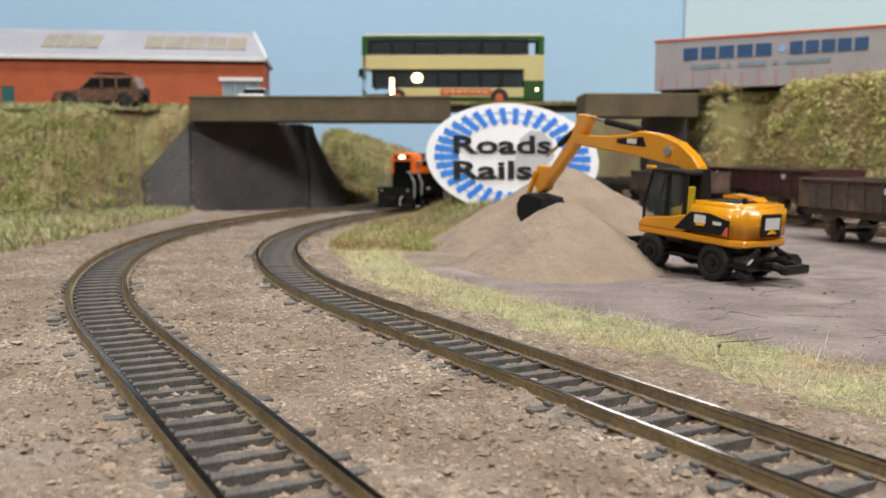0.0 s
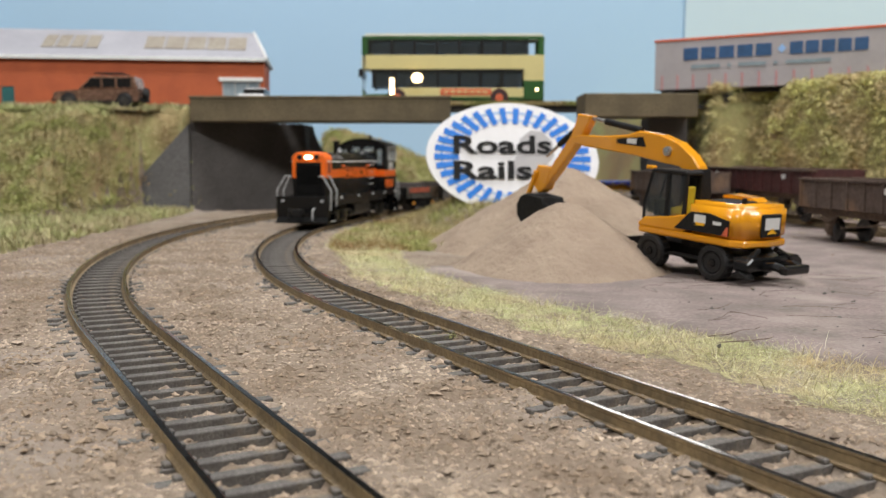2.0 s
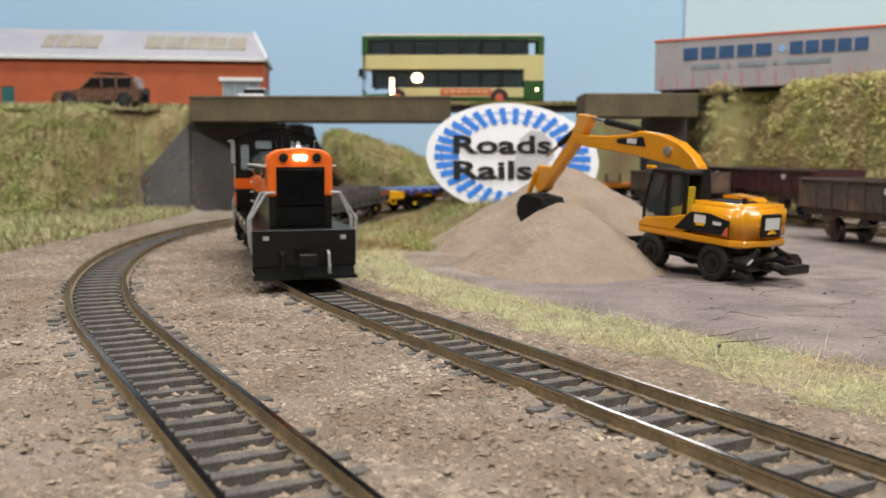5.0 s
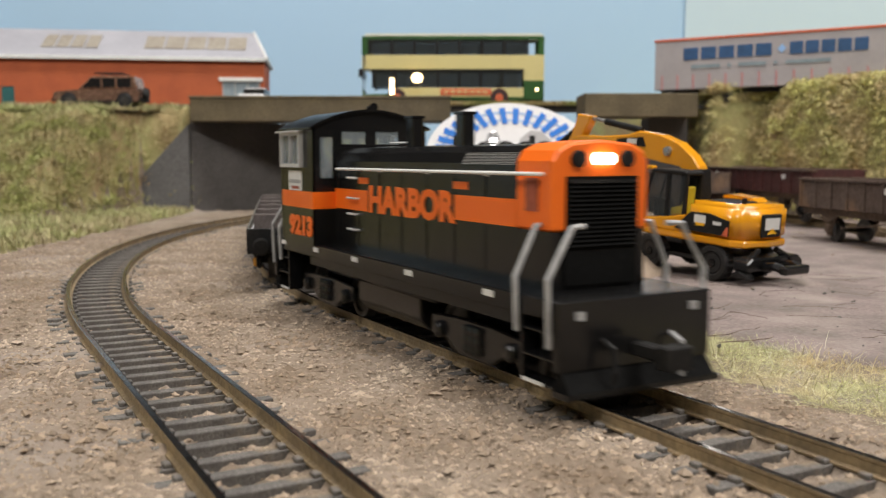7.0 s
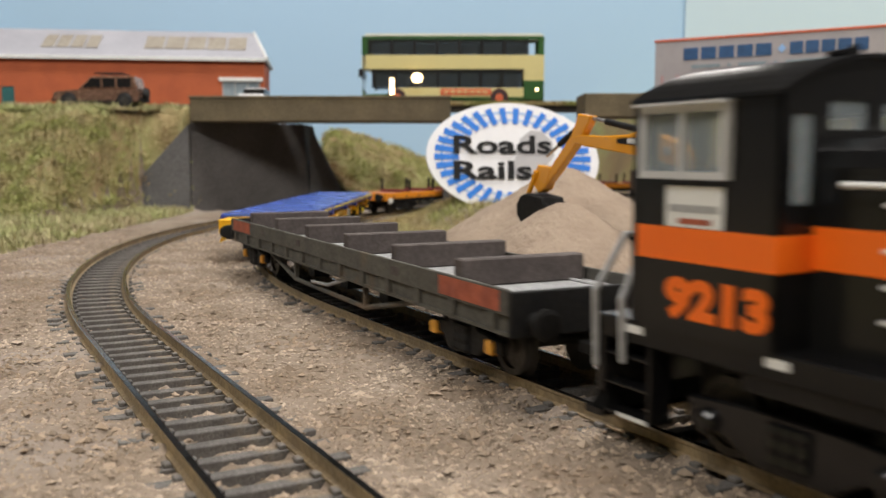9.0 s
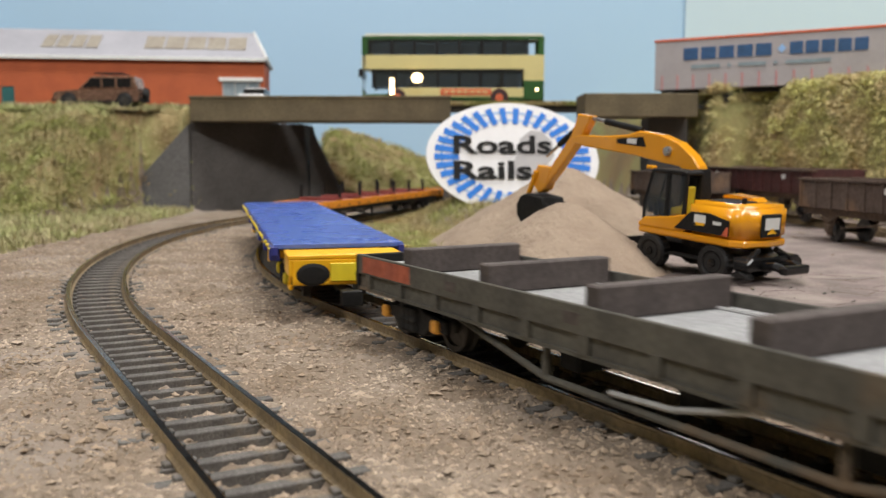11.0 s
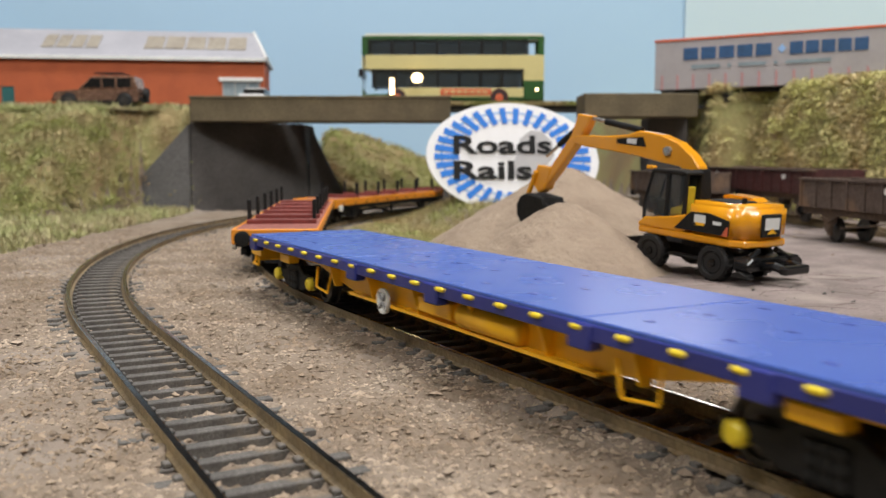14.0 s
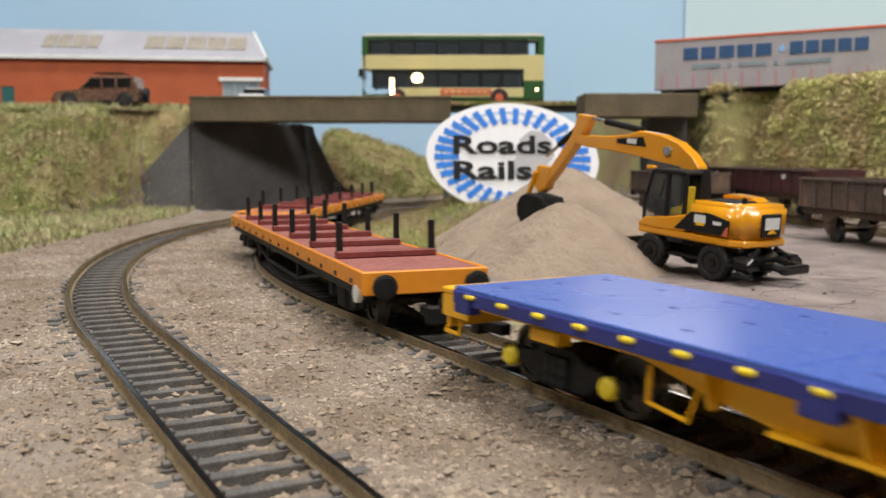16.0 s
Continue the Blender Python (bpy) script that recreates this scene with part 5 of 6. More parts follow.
# ---- jeep ----
def jeep():
    j = thing("off_road_car", pose(-0.2800, 0.760, 0.0855), "bronze brown model off-road car with a roof rack", "car")
    P = M["bronze"]
    # nose at -x
    lower = [(-0.0355, 0.0050), (-0.0358, 0.0110), (-0.0335, 0.0132), (-0.0160, 0.0148), (0.0330, 0.0150), (0.0340, 0.0140), (0.0340, 0.0050), (0.0290, 0.0045), (-0.0300, 0.0045)]
    part("body", Geo().prism(lower, -0.0122, 0.0122, "y"), P, j, "bronze lower body", 0.0009, segments=2)
    cab = [(-0.0155, 0.0150), (-0.0050, 0.0248), (0.0000, 0.0256), (0.0300, 0.0254), (0.0330, 0.0150)]
    part("cabin", Geo().prism(cab, -0.0108, 0.0108, "y"), P, j, "bronze cabin", 0.0008)
    for s in (-1, 1):
        for a, a1, b in ((-0.0118, -0.0045, 0.0030), (0.0046, 0.0046, 0.0145), (0.0165, 0.0165, 0.0275)):
            part("side_window", Geo().prism([(a, 0.0165), (b, 0.0165), (b, 0.0238), (a1, 0.0238)], min(s * 0.0106, s * 0.0110), max(s * 0.0106, s * 0.0110), "y"), M["tinted"], j, "dark tinted window")
        part("sill", Geo().box(-0.018, 0.016, min(s * 0.0118, s * 0.0128), max(s * 0.0118, s * 0.0128), 0.0040, 0.0058), M["blackmatt"], j)
        for x in (-0.0225, 0.0225):
            a = Geo().lathe([(s * 0.0117, 0.0066), (s * 0.0125, 0.0066), (s * 0.0126, 0.0055)], (x, 0, 0.0060), "y", 20)
            part("wheel_arch", a, M["blackmatt"], j)
            t = part("wheel", Geo().lathe([(s * 0.0085, 0.0052), (s * 0.0092, 0.0056), (s * 0.0128, 0.0056), (s * 0.0133, 0.0050), (s * 0.0132, 0.0035)], (x, 0, 0.0056), "y", 24), M["tyre"], j)
            part("rim", Geo().lathe([(s * 0.0128, 0.0034), (s * 0.0133, 0.0030), (s * 0.0134, 0.0008)], (x, 0, 0.0056), "y", 16), M["steel"], t)
        part("rack_rail", Geo().tube([(-0.002, s * 0.0095, 0.0258), (-0.002, s * 0.0095, 0.0282), (0.0205, s * 0.0095, 0.0282), (0.0205, s * 0.0095, 0.0258)], 0.0004, 6), M["blackmatt"], j)
        part("headlamp", Geo().lathe([(-0.0363, 0.0002), (-0.0362, 0.0014), (-0.0353, 0.0016)], (0, s * 0.008, 0.0112), "x", 14), M["silver"], j)
    for k in range(6):
        part("rack_bar", Geo().box(-0.0015 + k * 0.0042, -0.0007 + k * 0.0042, -0.0095, 0.0095, 0.0277, 0.0283), M["blackmatt"], j)
    part("spare_wheel", Geo().lathe([(0.0342, 0.0048), (0.0370, 0.0052), (0.0378, 0.0045), (0.0376, 0.0010)], (0, 0.001, 0.0118), "x", 22), M["tyre"], j)
    for x in (-0.0370, 0.0340):
        part("bumper", Geo().box(x, x + 0.0018, -0.0120, 0.0120, 0.0055, 0.0080), M["blackmatt"], j, "", 0.0003)


jeep()


# ---- saloon parked on the bridge ----
def saloon_car():
    c = thing("saloon_car", pose(-0.1670, 0.828, 0.0905, 0, 0, 90), "small pale grey car parked behind the parapet", "car")
    P = M["framegrey"]
    part("body", Geo().prism([(-0.0270, 0.0035), (-0.0275, 0.0075), (-0.0255, 0.0098), (0.0255, 0.0100), (0.0270, 0.0080), (0.0268, 0.0035)], -0.0108, 0.0108, "y"), P, c, "grey body", 0.0008, segments=2)
    part("roof", Geo().prism([(-0.0085, 0.0152), (-0.0040, 0.0166), (0.0090, 0.0166), (0.0130, 0.0152)], -0.0088, 0.0088, "y"), P, c, "grey roof", 0.0007, segments=2)
    part("glasshouse", Geo().prism([(-0.0150, 0.0099), (-0.0085, 0.0152), (0.0130, 0.0152), (0.0190, 0.0100)], -0.0092, 0.0092, "y"), M["tinted"], c, "dark tinted windows", 0.0004)
    for s in (-1, 1):
        for x in (-0.0165, 0.0165):
            w = part("wheel", Geo().lathe([(s * 0.0078, 0.0036), (s * 0.0082, 0.0040), (s * 0.0108, 0.0040), (s * 0.0112, 0.0034), (s * 0.0111, 0.0024)], (x, 0, 0.0040), "y", 20), M["tyre"], c)
            part("rim", Geo().lathe([(s * 0.0108, 0.0024), (s * 0.0112, 0.0020), (s * 0.0113, 0.0006)], (x, 0, 0.0040), "y", 14), M["silver"], w)


saloon_car()


# ---- bus ----
def bus():
    b = thing("double_decker_bus", pose(0.0087, 0.8155, 0.0905), "cream and green double decker bus with lit lower saloon", "bus")
    hx, hw = 0.0785, 0.0150
    C, Gn = M["cream"], M["busgreen"]
    part("floor", Geo().box(-hx, hx, -hw, hw, 0.0030, 0.0050), Gn, b)
    part("upper_floor", Geo().box(-hx, hx, -hw + 0.0008, hw - 0.0008, 0.0318, 0.0330), C, b)
    part("roof", Geo().box(-hx + 0.002, hx - 0.0005, -hw + 0.0008, hw - 0.0008, 0.0578, 0.0612), M["busroof"], b, "cream white roof", 0.0012, segments=2)
    for s in (-1, 1):
        def bar(name, a, c, z0, z1, m, label="", out=0.0):
            return part(name, Geo().box(a, c, min(s * (hw - 0.0008), s * (hw + out)), max(s * (hw - 0.0008), s * (hw + out)), z0, z1), m, b, label, 0.0001)
        bar("skirt", -hx, hx - 0.016, 0.0020, 0.0070, Gn, "green skirt")
        bar("lower_panel", -hx + 0.024, hx - 0.0175, 0.0070, 0.0148, C, "cream lower panel")
        bar("front_panel", -hx, -hx + 0.024, 0.0070, 0.0095, Gn)
        bar("waist_panel", -hx + 0.003, hx, 0.0308, 0.0428, C, "cream band between the decks")
        bar("rear_panel", hx - 0.0175, hx, 0.0020, 0.0210, Gn, "green rear corner")
        bar("rear_cream", hx - 0.0175, hx, 0.0210, 0.0308, C)
        bar("cant_rail", -hx, hx, 0.0562, 0.0586, Gn)
        bar("advert", -0.011, 0.033, 0.0085, 0.0140, M["adred"], "orange-red advertisement panel", 0.0003)
        for k in range(7):
            bar("advert_bar", -0.008 + k * 0.0056, -0.0040 + k * 0.0056, 0.0105, 0.0120, M["cream"], "", 0.0005)
        for k in range(8):
            x = -hx + 0.006 + k * 0.0195
            x = min(x, hx - 0.004)
            bar("pillar", x - 0.0010, x + 0.0010, 0.0428, 0.0562, M["blackmatt"])
            if k < 7:
                bar("pane", x + 0.0010, min(x + 0.0185, hx - 0.005), 0.0436, 0.0558, M["buspane"])
                bar("vent_bar", x + 0.0010, min(x + 0.0185, hx - 0.005), 0.0528, 0.0532, M["blackmatt"])
        bar("corner_pillar", -hx, -hx + 0.0050, 0.0428, 0.0562, Gn)
        bar("corner_pillar", hx - 0.0050, hx, 0.0428, 0.0562, Gn)
        for k in range(8):
            x = -hx + 0.0095 + k * 0.0186
            if x > hx - 0.018:
                break
            bar("pillar", x - 0.0011, x + 0.0011, 0.0148, 0.0308, M["blackmatt"])
            bar("pane", x + 0.0011, min(x + 0.0175, hx - 0.0175), 0.0156, 0.0302, M["buspane"])
        bar("window_rail", -hx + 0.008, hx - 0.0175, 0.0288, 0.0308, M["blackmatt"])
        bar("mirror", -hx - 0.003, -hx + 0.001, 0.024, 0.031, M["blackmatt"])
        for x in (-hx + 0.030, hx - 0.0385):
            ar = part("wheel_arch", Geo().lathe([(s * (hw - 0.003), 0.0078), (s * (hw + 0.0003), 0.0078), (s * (hw + 0.0003), 0.0068)], (x, 0, 0.0066), "y", 22), M["wagonred"], b)
            t = part("wheel", Geo().lathe([(s * (hw - 0.004), 0.0060), (s * (hw - 0.0002), 0.0063), (s * (hw + 0.0004), 0.0055), (s * (hw + 0.0004), 0.0040)], (x, 0, 0.0063), "y", 24), M["tyre"], b)
            part("hub", Geo().lathe([(s * hw, 0.0039), (s * (hw + 0.0007), 0.0034), (s * (hw + 0.0008), 0.0010)], (x, 0, 0.0063), "y", 18), M["adred"], t, "red wheel hub")
        part("tail_lamp", Geo().lathe([(s * (hw - 0.0005), 0.0014), (s * (hw + 0.0004), 0.0014), (s * (hw + 0.0005), 0.0004)], (hx - 0.006, 0, 0.0135), "y", 14), M["bulb"], b)
    for e, m in ((-1, Gn), (1, Gn)):
        part("end_panel", Geo().box(min(e * hx, e * (hx - 0.001)), max(e * hx, e * (hx - 0.001)), -hw + 0.0008, hw - 0.0008, 0.0020, 0.0140), m, b)
        part("end_band", Geo().box(min(e * hx, e * (hx - 0.001)), max(e * hx, e * (hx - 0.001)), -hw + 0.0008, hw - 0.0008, 0.0308, 0.0428), C, b)
        part("end_glass", Geo().box(min(e * hx, e * (hx - 0.0006)), max(e * hx, e * (hx - 0.0006)), -hw + 0.0008, hw - 0.0008, 0.0140, 0.0308), M["darkpane"], b)
        part("end_glass", Geo().box(min(e * hx, e * (hx - 0.0006)), max(e * hx, e * (hx - 0.0006)), -hw + 0.0008, hw - 0.0008, 0.0428, 0.0578), M["darkpane"], b)
    for k in range(8):
        for z in (0.0330, 0.0050):
            part("seat", Geo().prism([(-0.058 + k * 0.015, z), (-0.051 + k * 0.015, z), (-0.0505 + k * 0.015, z + 0.0125), (-0.0525 + k * 0.015, z + 0.0125), (-0.0535 + k * 0.015, z + 0.0055), (-0.058 + k * 0.015, z + 0.0055)], -0.012, 0.012, "y"), M["blackmatt"], b)
    part("saloon_lamp", Geo().lathe([(-0.0042, 0.0008), (-0.003, 0.0036), (0.0, 0.0050), (0.003, 0.0036), (0.0042, 0.0008)], (-0.0310, -0.0155, 0.0232), "z", 16), M["bulb"], b, "bright warm lamp behind the lower windows")
    part("doorway_lamp", Geo().box(-0.0545, -0.0510, -0.0156, -0.0152, 0.0090, 0.0230), M["bulb"], b, "bright warm strip by the doors")


bus()


# ---- lorry trailer ----
def trailer():
    t = thing("lorry_trailer", pose(0.1826, 0.800, 0.0905, 0, 0, -32.7), "grey curtain-sided lorry trailer with blue lettering and red trim", "trailer")
    L, z0, z1 = 0.200, 0.0125, 0.0550
    part("body", Geo().box(0, L, 0.0, 0.032, z0, z1 - 0.002), M["curtain"], t, "grey curtain side", 0.0004)
    part("roof_rail", Geo().box(-0.0005, L, -0.0006, 0.0325, z1 - 0.002, z1), M["adred"], t, "faded red roof rail", 0.0003)
    part("chassis", Geo().box(0.004, L, 0.006, 0.026, 0.0085, z0), M["blackmatt"], t)
    for k in range(15):
        x = 0.006 + k * 0.0135
        sp = part("curtain_strap", Geo().box(x, x + 0.0016, -0.0004, 0.0, z0, z0 + 0.0120), M["strap"], t, "pale red strap")
    z = 0.0418
    for start, wide, count in ((0.0250, 0.0149, 5), (0.1110, 0.0119, 5)):
        for k in range(count):
            g = Geo().box(start + k * wide, start + (k + 0.84) * wide, -0.0006, -0.0002, z - 0.0050, z + 0.0050)
            part("letter_bar", g, M["letterblue"], t, "dark blue block in place of a letter", 0.0012)
    part("small_emblem", Geo().prism([(0.1015, z), (0.1050, z - 0.0035), (0.1085, z), (0.1050, z + 0.0035)], -0.0005, -0.0002, "y"), M["signpale"], t)
    xs = 0.032
    for w in (0.024, 0.003, 0.022, 0.003, 0.034):
        part("small_writing_bar", Geo().box(xs, xs + w, -0.0006, -0.0002, 0.0295, 0.0325), M["winblue"], t)
        xs += w + 0.006
    for x in (0.012, 0.060, 0.140):
        for y in (0.003, 0.029):
            part("wheel", Geo().lathe([(y - 0.003, 0.0055), (y - 0.002, 0.0062), (y + 0.002, 0.0062), (y + 0.003, 0.0055)], (x, 0, 0.0062), "y", 20), M["tyre"], t)


trailer()


# ---- oval sign ----
def sign():
    s = thing("oval_sign", pose(0.0454, 0.600, 0.0453, -12, 4.5, 0), "white oval sign with a blue ring of track and black lettering", "sign")
    a, b = 0.0566, 0.0366
    N_ = 72
    g = Geo().prism([(a * math.cos(2 * math.pi * k / N_), b * math.sin(2 * math.pi * k / N_)) for k in range(N_)], 0.0, 0.002, "y")
    part("panel", g, M["signwhite"], s, "white oval panel", 0.0003)
    for r0 in (0.86, 0.72):
        o = [((a - 0.0015) * r0 * math.cos(2 * math.pi * k / N_), (b - 0.001) * r0 * math.sin(2 * math.pi * k / N_)) for k in range(N_)]
        i_ = [(x * 0.965, z * 0.965) for x, z in o]
        v = [(x, -0.0002, z) for x, z in o] + [(x, -0.0002, z) for x, z in i_] + [(x, 0.0, z) for x, z in o] + [(x, 0.0, z) for x, z in i_]
        f = []
        for k in range(N_):
            q = (k + 1) % N_
            f += [(k, q, N_ + q, N_ + k), (2 * N_ + k, 3 * N_ + k, 3 * N_ + q, 2 * N_ + q), (k, 2 * N_ + k, 2 * N_ + q, q), (N_ + k, N_ + q, 3 * N_ + q, 3 * N_ + k)]
        part("ring", Geo().add(v, f), M["signpale"], s, "pale blue ring")
    for k in range(34):
        t = 2 * math.pi * (k + 0.5) / 34
        c, n_ = Vector((a * math.cos(t), 0, b * math.sin(t))), Vector((b * math.cos(t), 0, a * math.sin(t))).normalized()
        u = Vector((-n_.z, 0, n_.x))
        p0, p1 = c * 0.62, c * 0.905
        d = (p1 - p0).normalized()
        u = Vector((-d.z, 0, d.x))
        w = 0.0020
        q = [p0 + u * w * 0.85, p0 - u * w * 0.85, p1 - u * w, p1 + u * w]
        part("tie", Geo().prism([(v.x, v.z) for v in q], -0.00045, 0.0, "y"), M["signblue"], s)
    blob = [(0.002, 0.000), (0.004, 0.013), (0.010, 0.019), (0.018, 0.019), (0.025, 0.013), (0.027, 0.004), (0.022, -0.004), (0.014, -0.010), (0.004, -0.012), (-0.002, -0.008)]
    part("grey_shape", Geo().prism(blob, -0.0006, 0.0, "y"), M["signgrey"], s, "plain grey shape behind the words", 0.0)
    rx = Matrix.Rotation(math.pi / 2, 4, "X") 
    for word, x, z, w in (("Roads", -0.0070, 0.0080, 0.064), ("Rails", -0.0135, -0.0088, 0.051)):
        lettering("writing", word, 0.0165, M["blackmatt"], s, pose(0, 0, 0, 0, -4.5, 0) @ Matrix.Translation((x, -0.0009, z)) @ rx, 0.0002, 0.0004, "bold black letters", w)
    part("stand", Geo().prism([(-0.004, -0.0362), (0.004, -0.0362), (0.0, -0.005)], 0.002, 0.012, "y"), M["signwhite"], s)


sign()


# ---- excavator ----
def excavator():
    PT = 0.07
    e = thing("excavator", pose(0.0984, 0.3437, 0.0032, 0, -4.0, 125.0), "yellow wheeled excavator with its bucket lowered to the sand", "excavator")
    Y, K = M["machine"], M["blackmatt"]

    def P(d, z):
        return (d, z - 0.0035 - d * PT)
    # undercarriage
    ch = part("chassis", Geo().box(-0.024, 0.024, -0.0062, 0.0062, 0.0052, 0.0098), K, e, "black wheeled chassis", 0.0006)
    for x in (-0.0147, 0.0147):
        part("axle", Geo().tube([(x, -0.012, 0.0065), (x, 0.012, 0.0065)], 0.0020, 10), K, ch)
        for s in (-1, 1):
            prof = [(s * 0.0088, 0.0050), (s * 0.0090, 0.0060), (s * 0.0100, 0.0066), (s * 0.0132, 0.0066), (s * 0.0144, 0.0060), (s * 0.0145, 0.0044), (s * 0.0139, 0.0040)]
            w = part("wheel", Geo().lathe(prof, (x, 0, 0.0065), "y", 28), M["tyre"], e, "black rubber tyre")
            part("rim", Geo().lathe([(s * 0.0126, 0.0041), (s * 0.0141, 0.0039), (s * 0.0136, 0.0030), (s * 0.0136, 0.0016), (s * 0.0146, 0.0014), (s * 0.0147, 0.0002)], (x, 0, 0.0065), "y", 20), M["black"], w)
            for k in range(20):
                t = 2 * math.pi * k / 20
                cx, cz = x + 0.0066 * math.cos(t), 0.0065 + 0.0066 * math.sin(t)
                g = Geo().tube([(cx, s * 0.0102, cz), (cx + 0.0005 * math.cos(t + 1.5), s * 0.0135, cz + 0.0005 * math.sin(t + 1.5))], 0.00045, 4)
                part("tread_lug", g, M["tyre"], w)
    bl = part("dozer_blade", Geo().prism([(0.0260, 0.0030), (0.0290, 0.0022), (0.0315, 0.0030), (0.0300, 0.0060), (0.0305, 0.0095), (0.0285, 0.0098), (0.0275, 0.0060)], -0.0150, 0.0150, "y"), K, e, "black dozer blade", 0.0003)
    part("blade_arm", Geo().box(0.018, 0.029, -0.007, -0.005, 0.0045, 0.0065), K, bl)
    part("blade_arm", Geo().box(0.018, 0.029, 0.005, 0.007, 0.0045, 0.0065), K, bl)
    ob = part("outrigger_beam", Geo().box(-0.0300, -0.0235, -0.0145, 0.0145, 0.0055, 0.0100), M["black"], e, "black rear outrigger beam", 0.0006)
    for s in (-1, 1):
        part("outrigger_leg", Geo().prism([(s * 0.0080, 0.0104), (s * 0.0130, 0.0104), (s * 0.0158, 0.0085), (s * 0.0162, 0.0060), (s * 0.0140, 0.0050), (s * 0.0105, 0.0062)], -0.0310, -0.0250, "x"), M["black"], ob, "", 0.0005)
        part("outrigger_foot", Geo().prism([(-0.0325, 0.0034), (-0.0250, 0.0034), (-0.0255, 0.0050), (-0.0285, 0.0060), (-0.0318, 0.0050)], s * 0.0150 - 0.0020, s * 0.0150 + 0.0020, "y"), M["black"], ob, "", 0.0004)
        part("outrigger_ram", Geo().tube([(-0.0270, s * 0.0050, 0.0122), (-0.0280, s * 0.0135, 0.0080)], 0.0011, 10), M["black"], ob)
        part("tow_fitting", Geo().tube([(-0.0300, s * 0.0055, 0.0070), (-0.0345, s * 0.0055, 0.0078), (-0.0385, s * 0.0048, 0.0068)], 0.0016, 8), M["black"], ob)
    part("tow_bar", Geo().box(-0.0400, -0.0370, -0.0070, 0.0070, 0.0055, 0.0085), M["black"], ob, "", 0.0006)
    part("side_step", Geo().box(-0.006, 0.008, 0.0085, 0.0115, 0.0058, 0.0070), K, ch, "", 0.0003)
    part("side_step", Geo().box(-0.006, 0.008, -0.0115, -0.0085, 0.0058, 0.0070), K, ch, "", 0.0003)
    part("slewing_ring", Geo().lathe([(0.0098, 0.0085), (0.0132, 0.0085)], (0, 0, 0), "z", 28), K, e, "black slewing ring")
    # upper works
    plan = [(0.0215, -0.0140), (0.0215, 0.0140), (-0.0215, 0.0146), (-0.0262, 0.0115), (-0.0275, 0.0), (-0.0262, -0.0115), (-0.0215, -0.0146)]
    part("platform", Geo().prism(plan, 0.0130, 0.0156, "z"), Y, e, "yellow slewing platform", 0.0006)
    rear = [(-0.0020, -0.0140), (-0.0020, 0.0140), (-0.0215, 0.0146), (-0.0262, 0.0115), (-0.0275, 0.0), (-0.0262, -0.0115), (-0.0215, -0.0146)]
    ho = part("engine_cover", Geo().prism(rear, 0.0156, 0.0278, "z"), Y, e, "rounded yellow engine cover and counterweight", 0.0016, segments=3, smooth=True)
    part("cover_grille", Geo().box(-0.0190, -0.0070, -0.0035, 0.0090, 0.0276, 0.0283), M["blackmatt"], ho, "dark grille on top", 0.0003)
    part("raised_cover", Geo().prism([(-0.0180, 0.0276), (-0.0030, 0.0276), (-0.0020, 0.0288), (-0.0050, 0.0296), (-0.0150, 0.0292)], -0.0125, -0.0040, "y"), Y, ho, "", 0.0006, segments=2)
    part("exhaust", Geo().tube([(-0.0195, 0.0050, 0.0275), (-0.0195, 0.0050, 0.0298)], 0.0009, 10), K, ho)
    for s in (-1, 1):
        y0, y1 = min(s * 0.0142, s * 0.0149), max(s * 0.0142, s * 0.0149)
        sw = [(0.0030, 0.0168), (-0.0210, 0.0168), (-0.0210, 0.0222), (-0.0120, 0.0240), (-0.0040, 0.0236)]
        pn = part("side_marking", Geo().prism(sw, y0, y1, "y"), K, e, "black sweeping side marking")
        yb = s * 0.0150
        part("marking_block", Geo().box(-0.0112, -0.0062, yb - 0.00015, yb + 0.00015, 0.0200, 0.0230), M["white"], pn, "plain white block")
        part("marking_block", Geo().box(-0.0108, -0.0070, yb - 0.0002, yb + 0.0002, 0.0192, 0.0202), M["yellow"], pn)
        part("marking_block", Geo().box(-0.0180, -0.0145, yb - 0.00015, yb + 0.00015, 0.0202, 0.0214), M["white"], pn)
        part("marking_block", Geo().prism([(-0.0210, 0.0168), (-0.0185, 0.0168), (-0.0205, 0.0200), (-0.0210, 0.0200)], yb - 0.0002, yb + 0.0002, "y"), M["adred"], pn)
    pl = part("rear_plate", Geo().box(-0.0281, -0.0272, -0.0055, 0.0055, 0.0168, 0.0250), K, e, "black rear plate with white block", 0.0004)
    part("marking_block", Geo().box(-0.0283, -0.0280, -0.0040, 0.0040, 0.0195, 0.0236), M["white"], pl)
    part("marking_block", Geo().prism([(-0.0025, 0.0180), (0.0025, 0.0180), (0.0, 0.0200)], -0.0284, -0.0281, "x"), M["yellow"], pl)
    # front deck and cab
    part("front_cover", Geo().prism([(0.0215, 0.0156), (0.0215, 0.0166), (0.0185, 0.0190), (0.0080, 0.0204), (-0.0010, 0.0222), (-0.0010, 0.0156)], 0.0030, 0.0143, "y"), Y, e, "yellow cab base", 0.0005)
    part("front_cover", Geo().box(-0.0010, 0.0200, -0.0140, -0.0045, 0.0156, 0.0225), Y, e, "", 0.0007)
    cb = part("cab", Geo().prism([(-0.0005, 0.0362), (0.0165, 0.0362), (0.0172, 0.0368), (0.0160, 0.0378), (0.0010, 0.0380), (-0.0010, 0.0372)], 0.0042, 0.0138, "y"), K, e, "black-framed glazed cab", 0.0005)
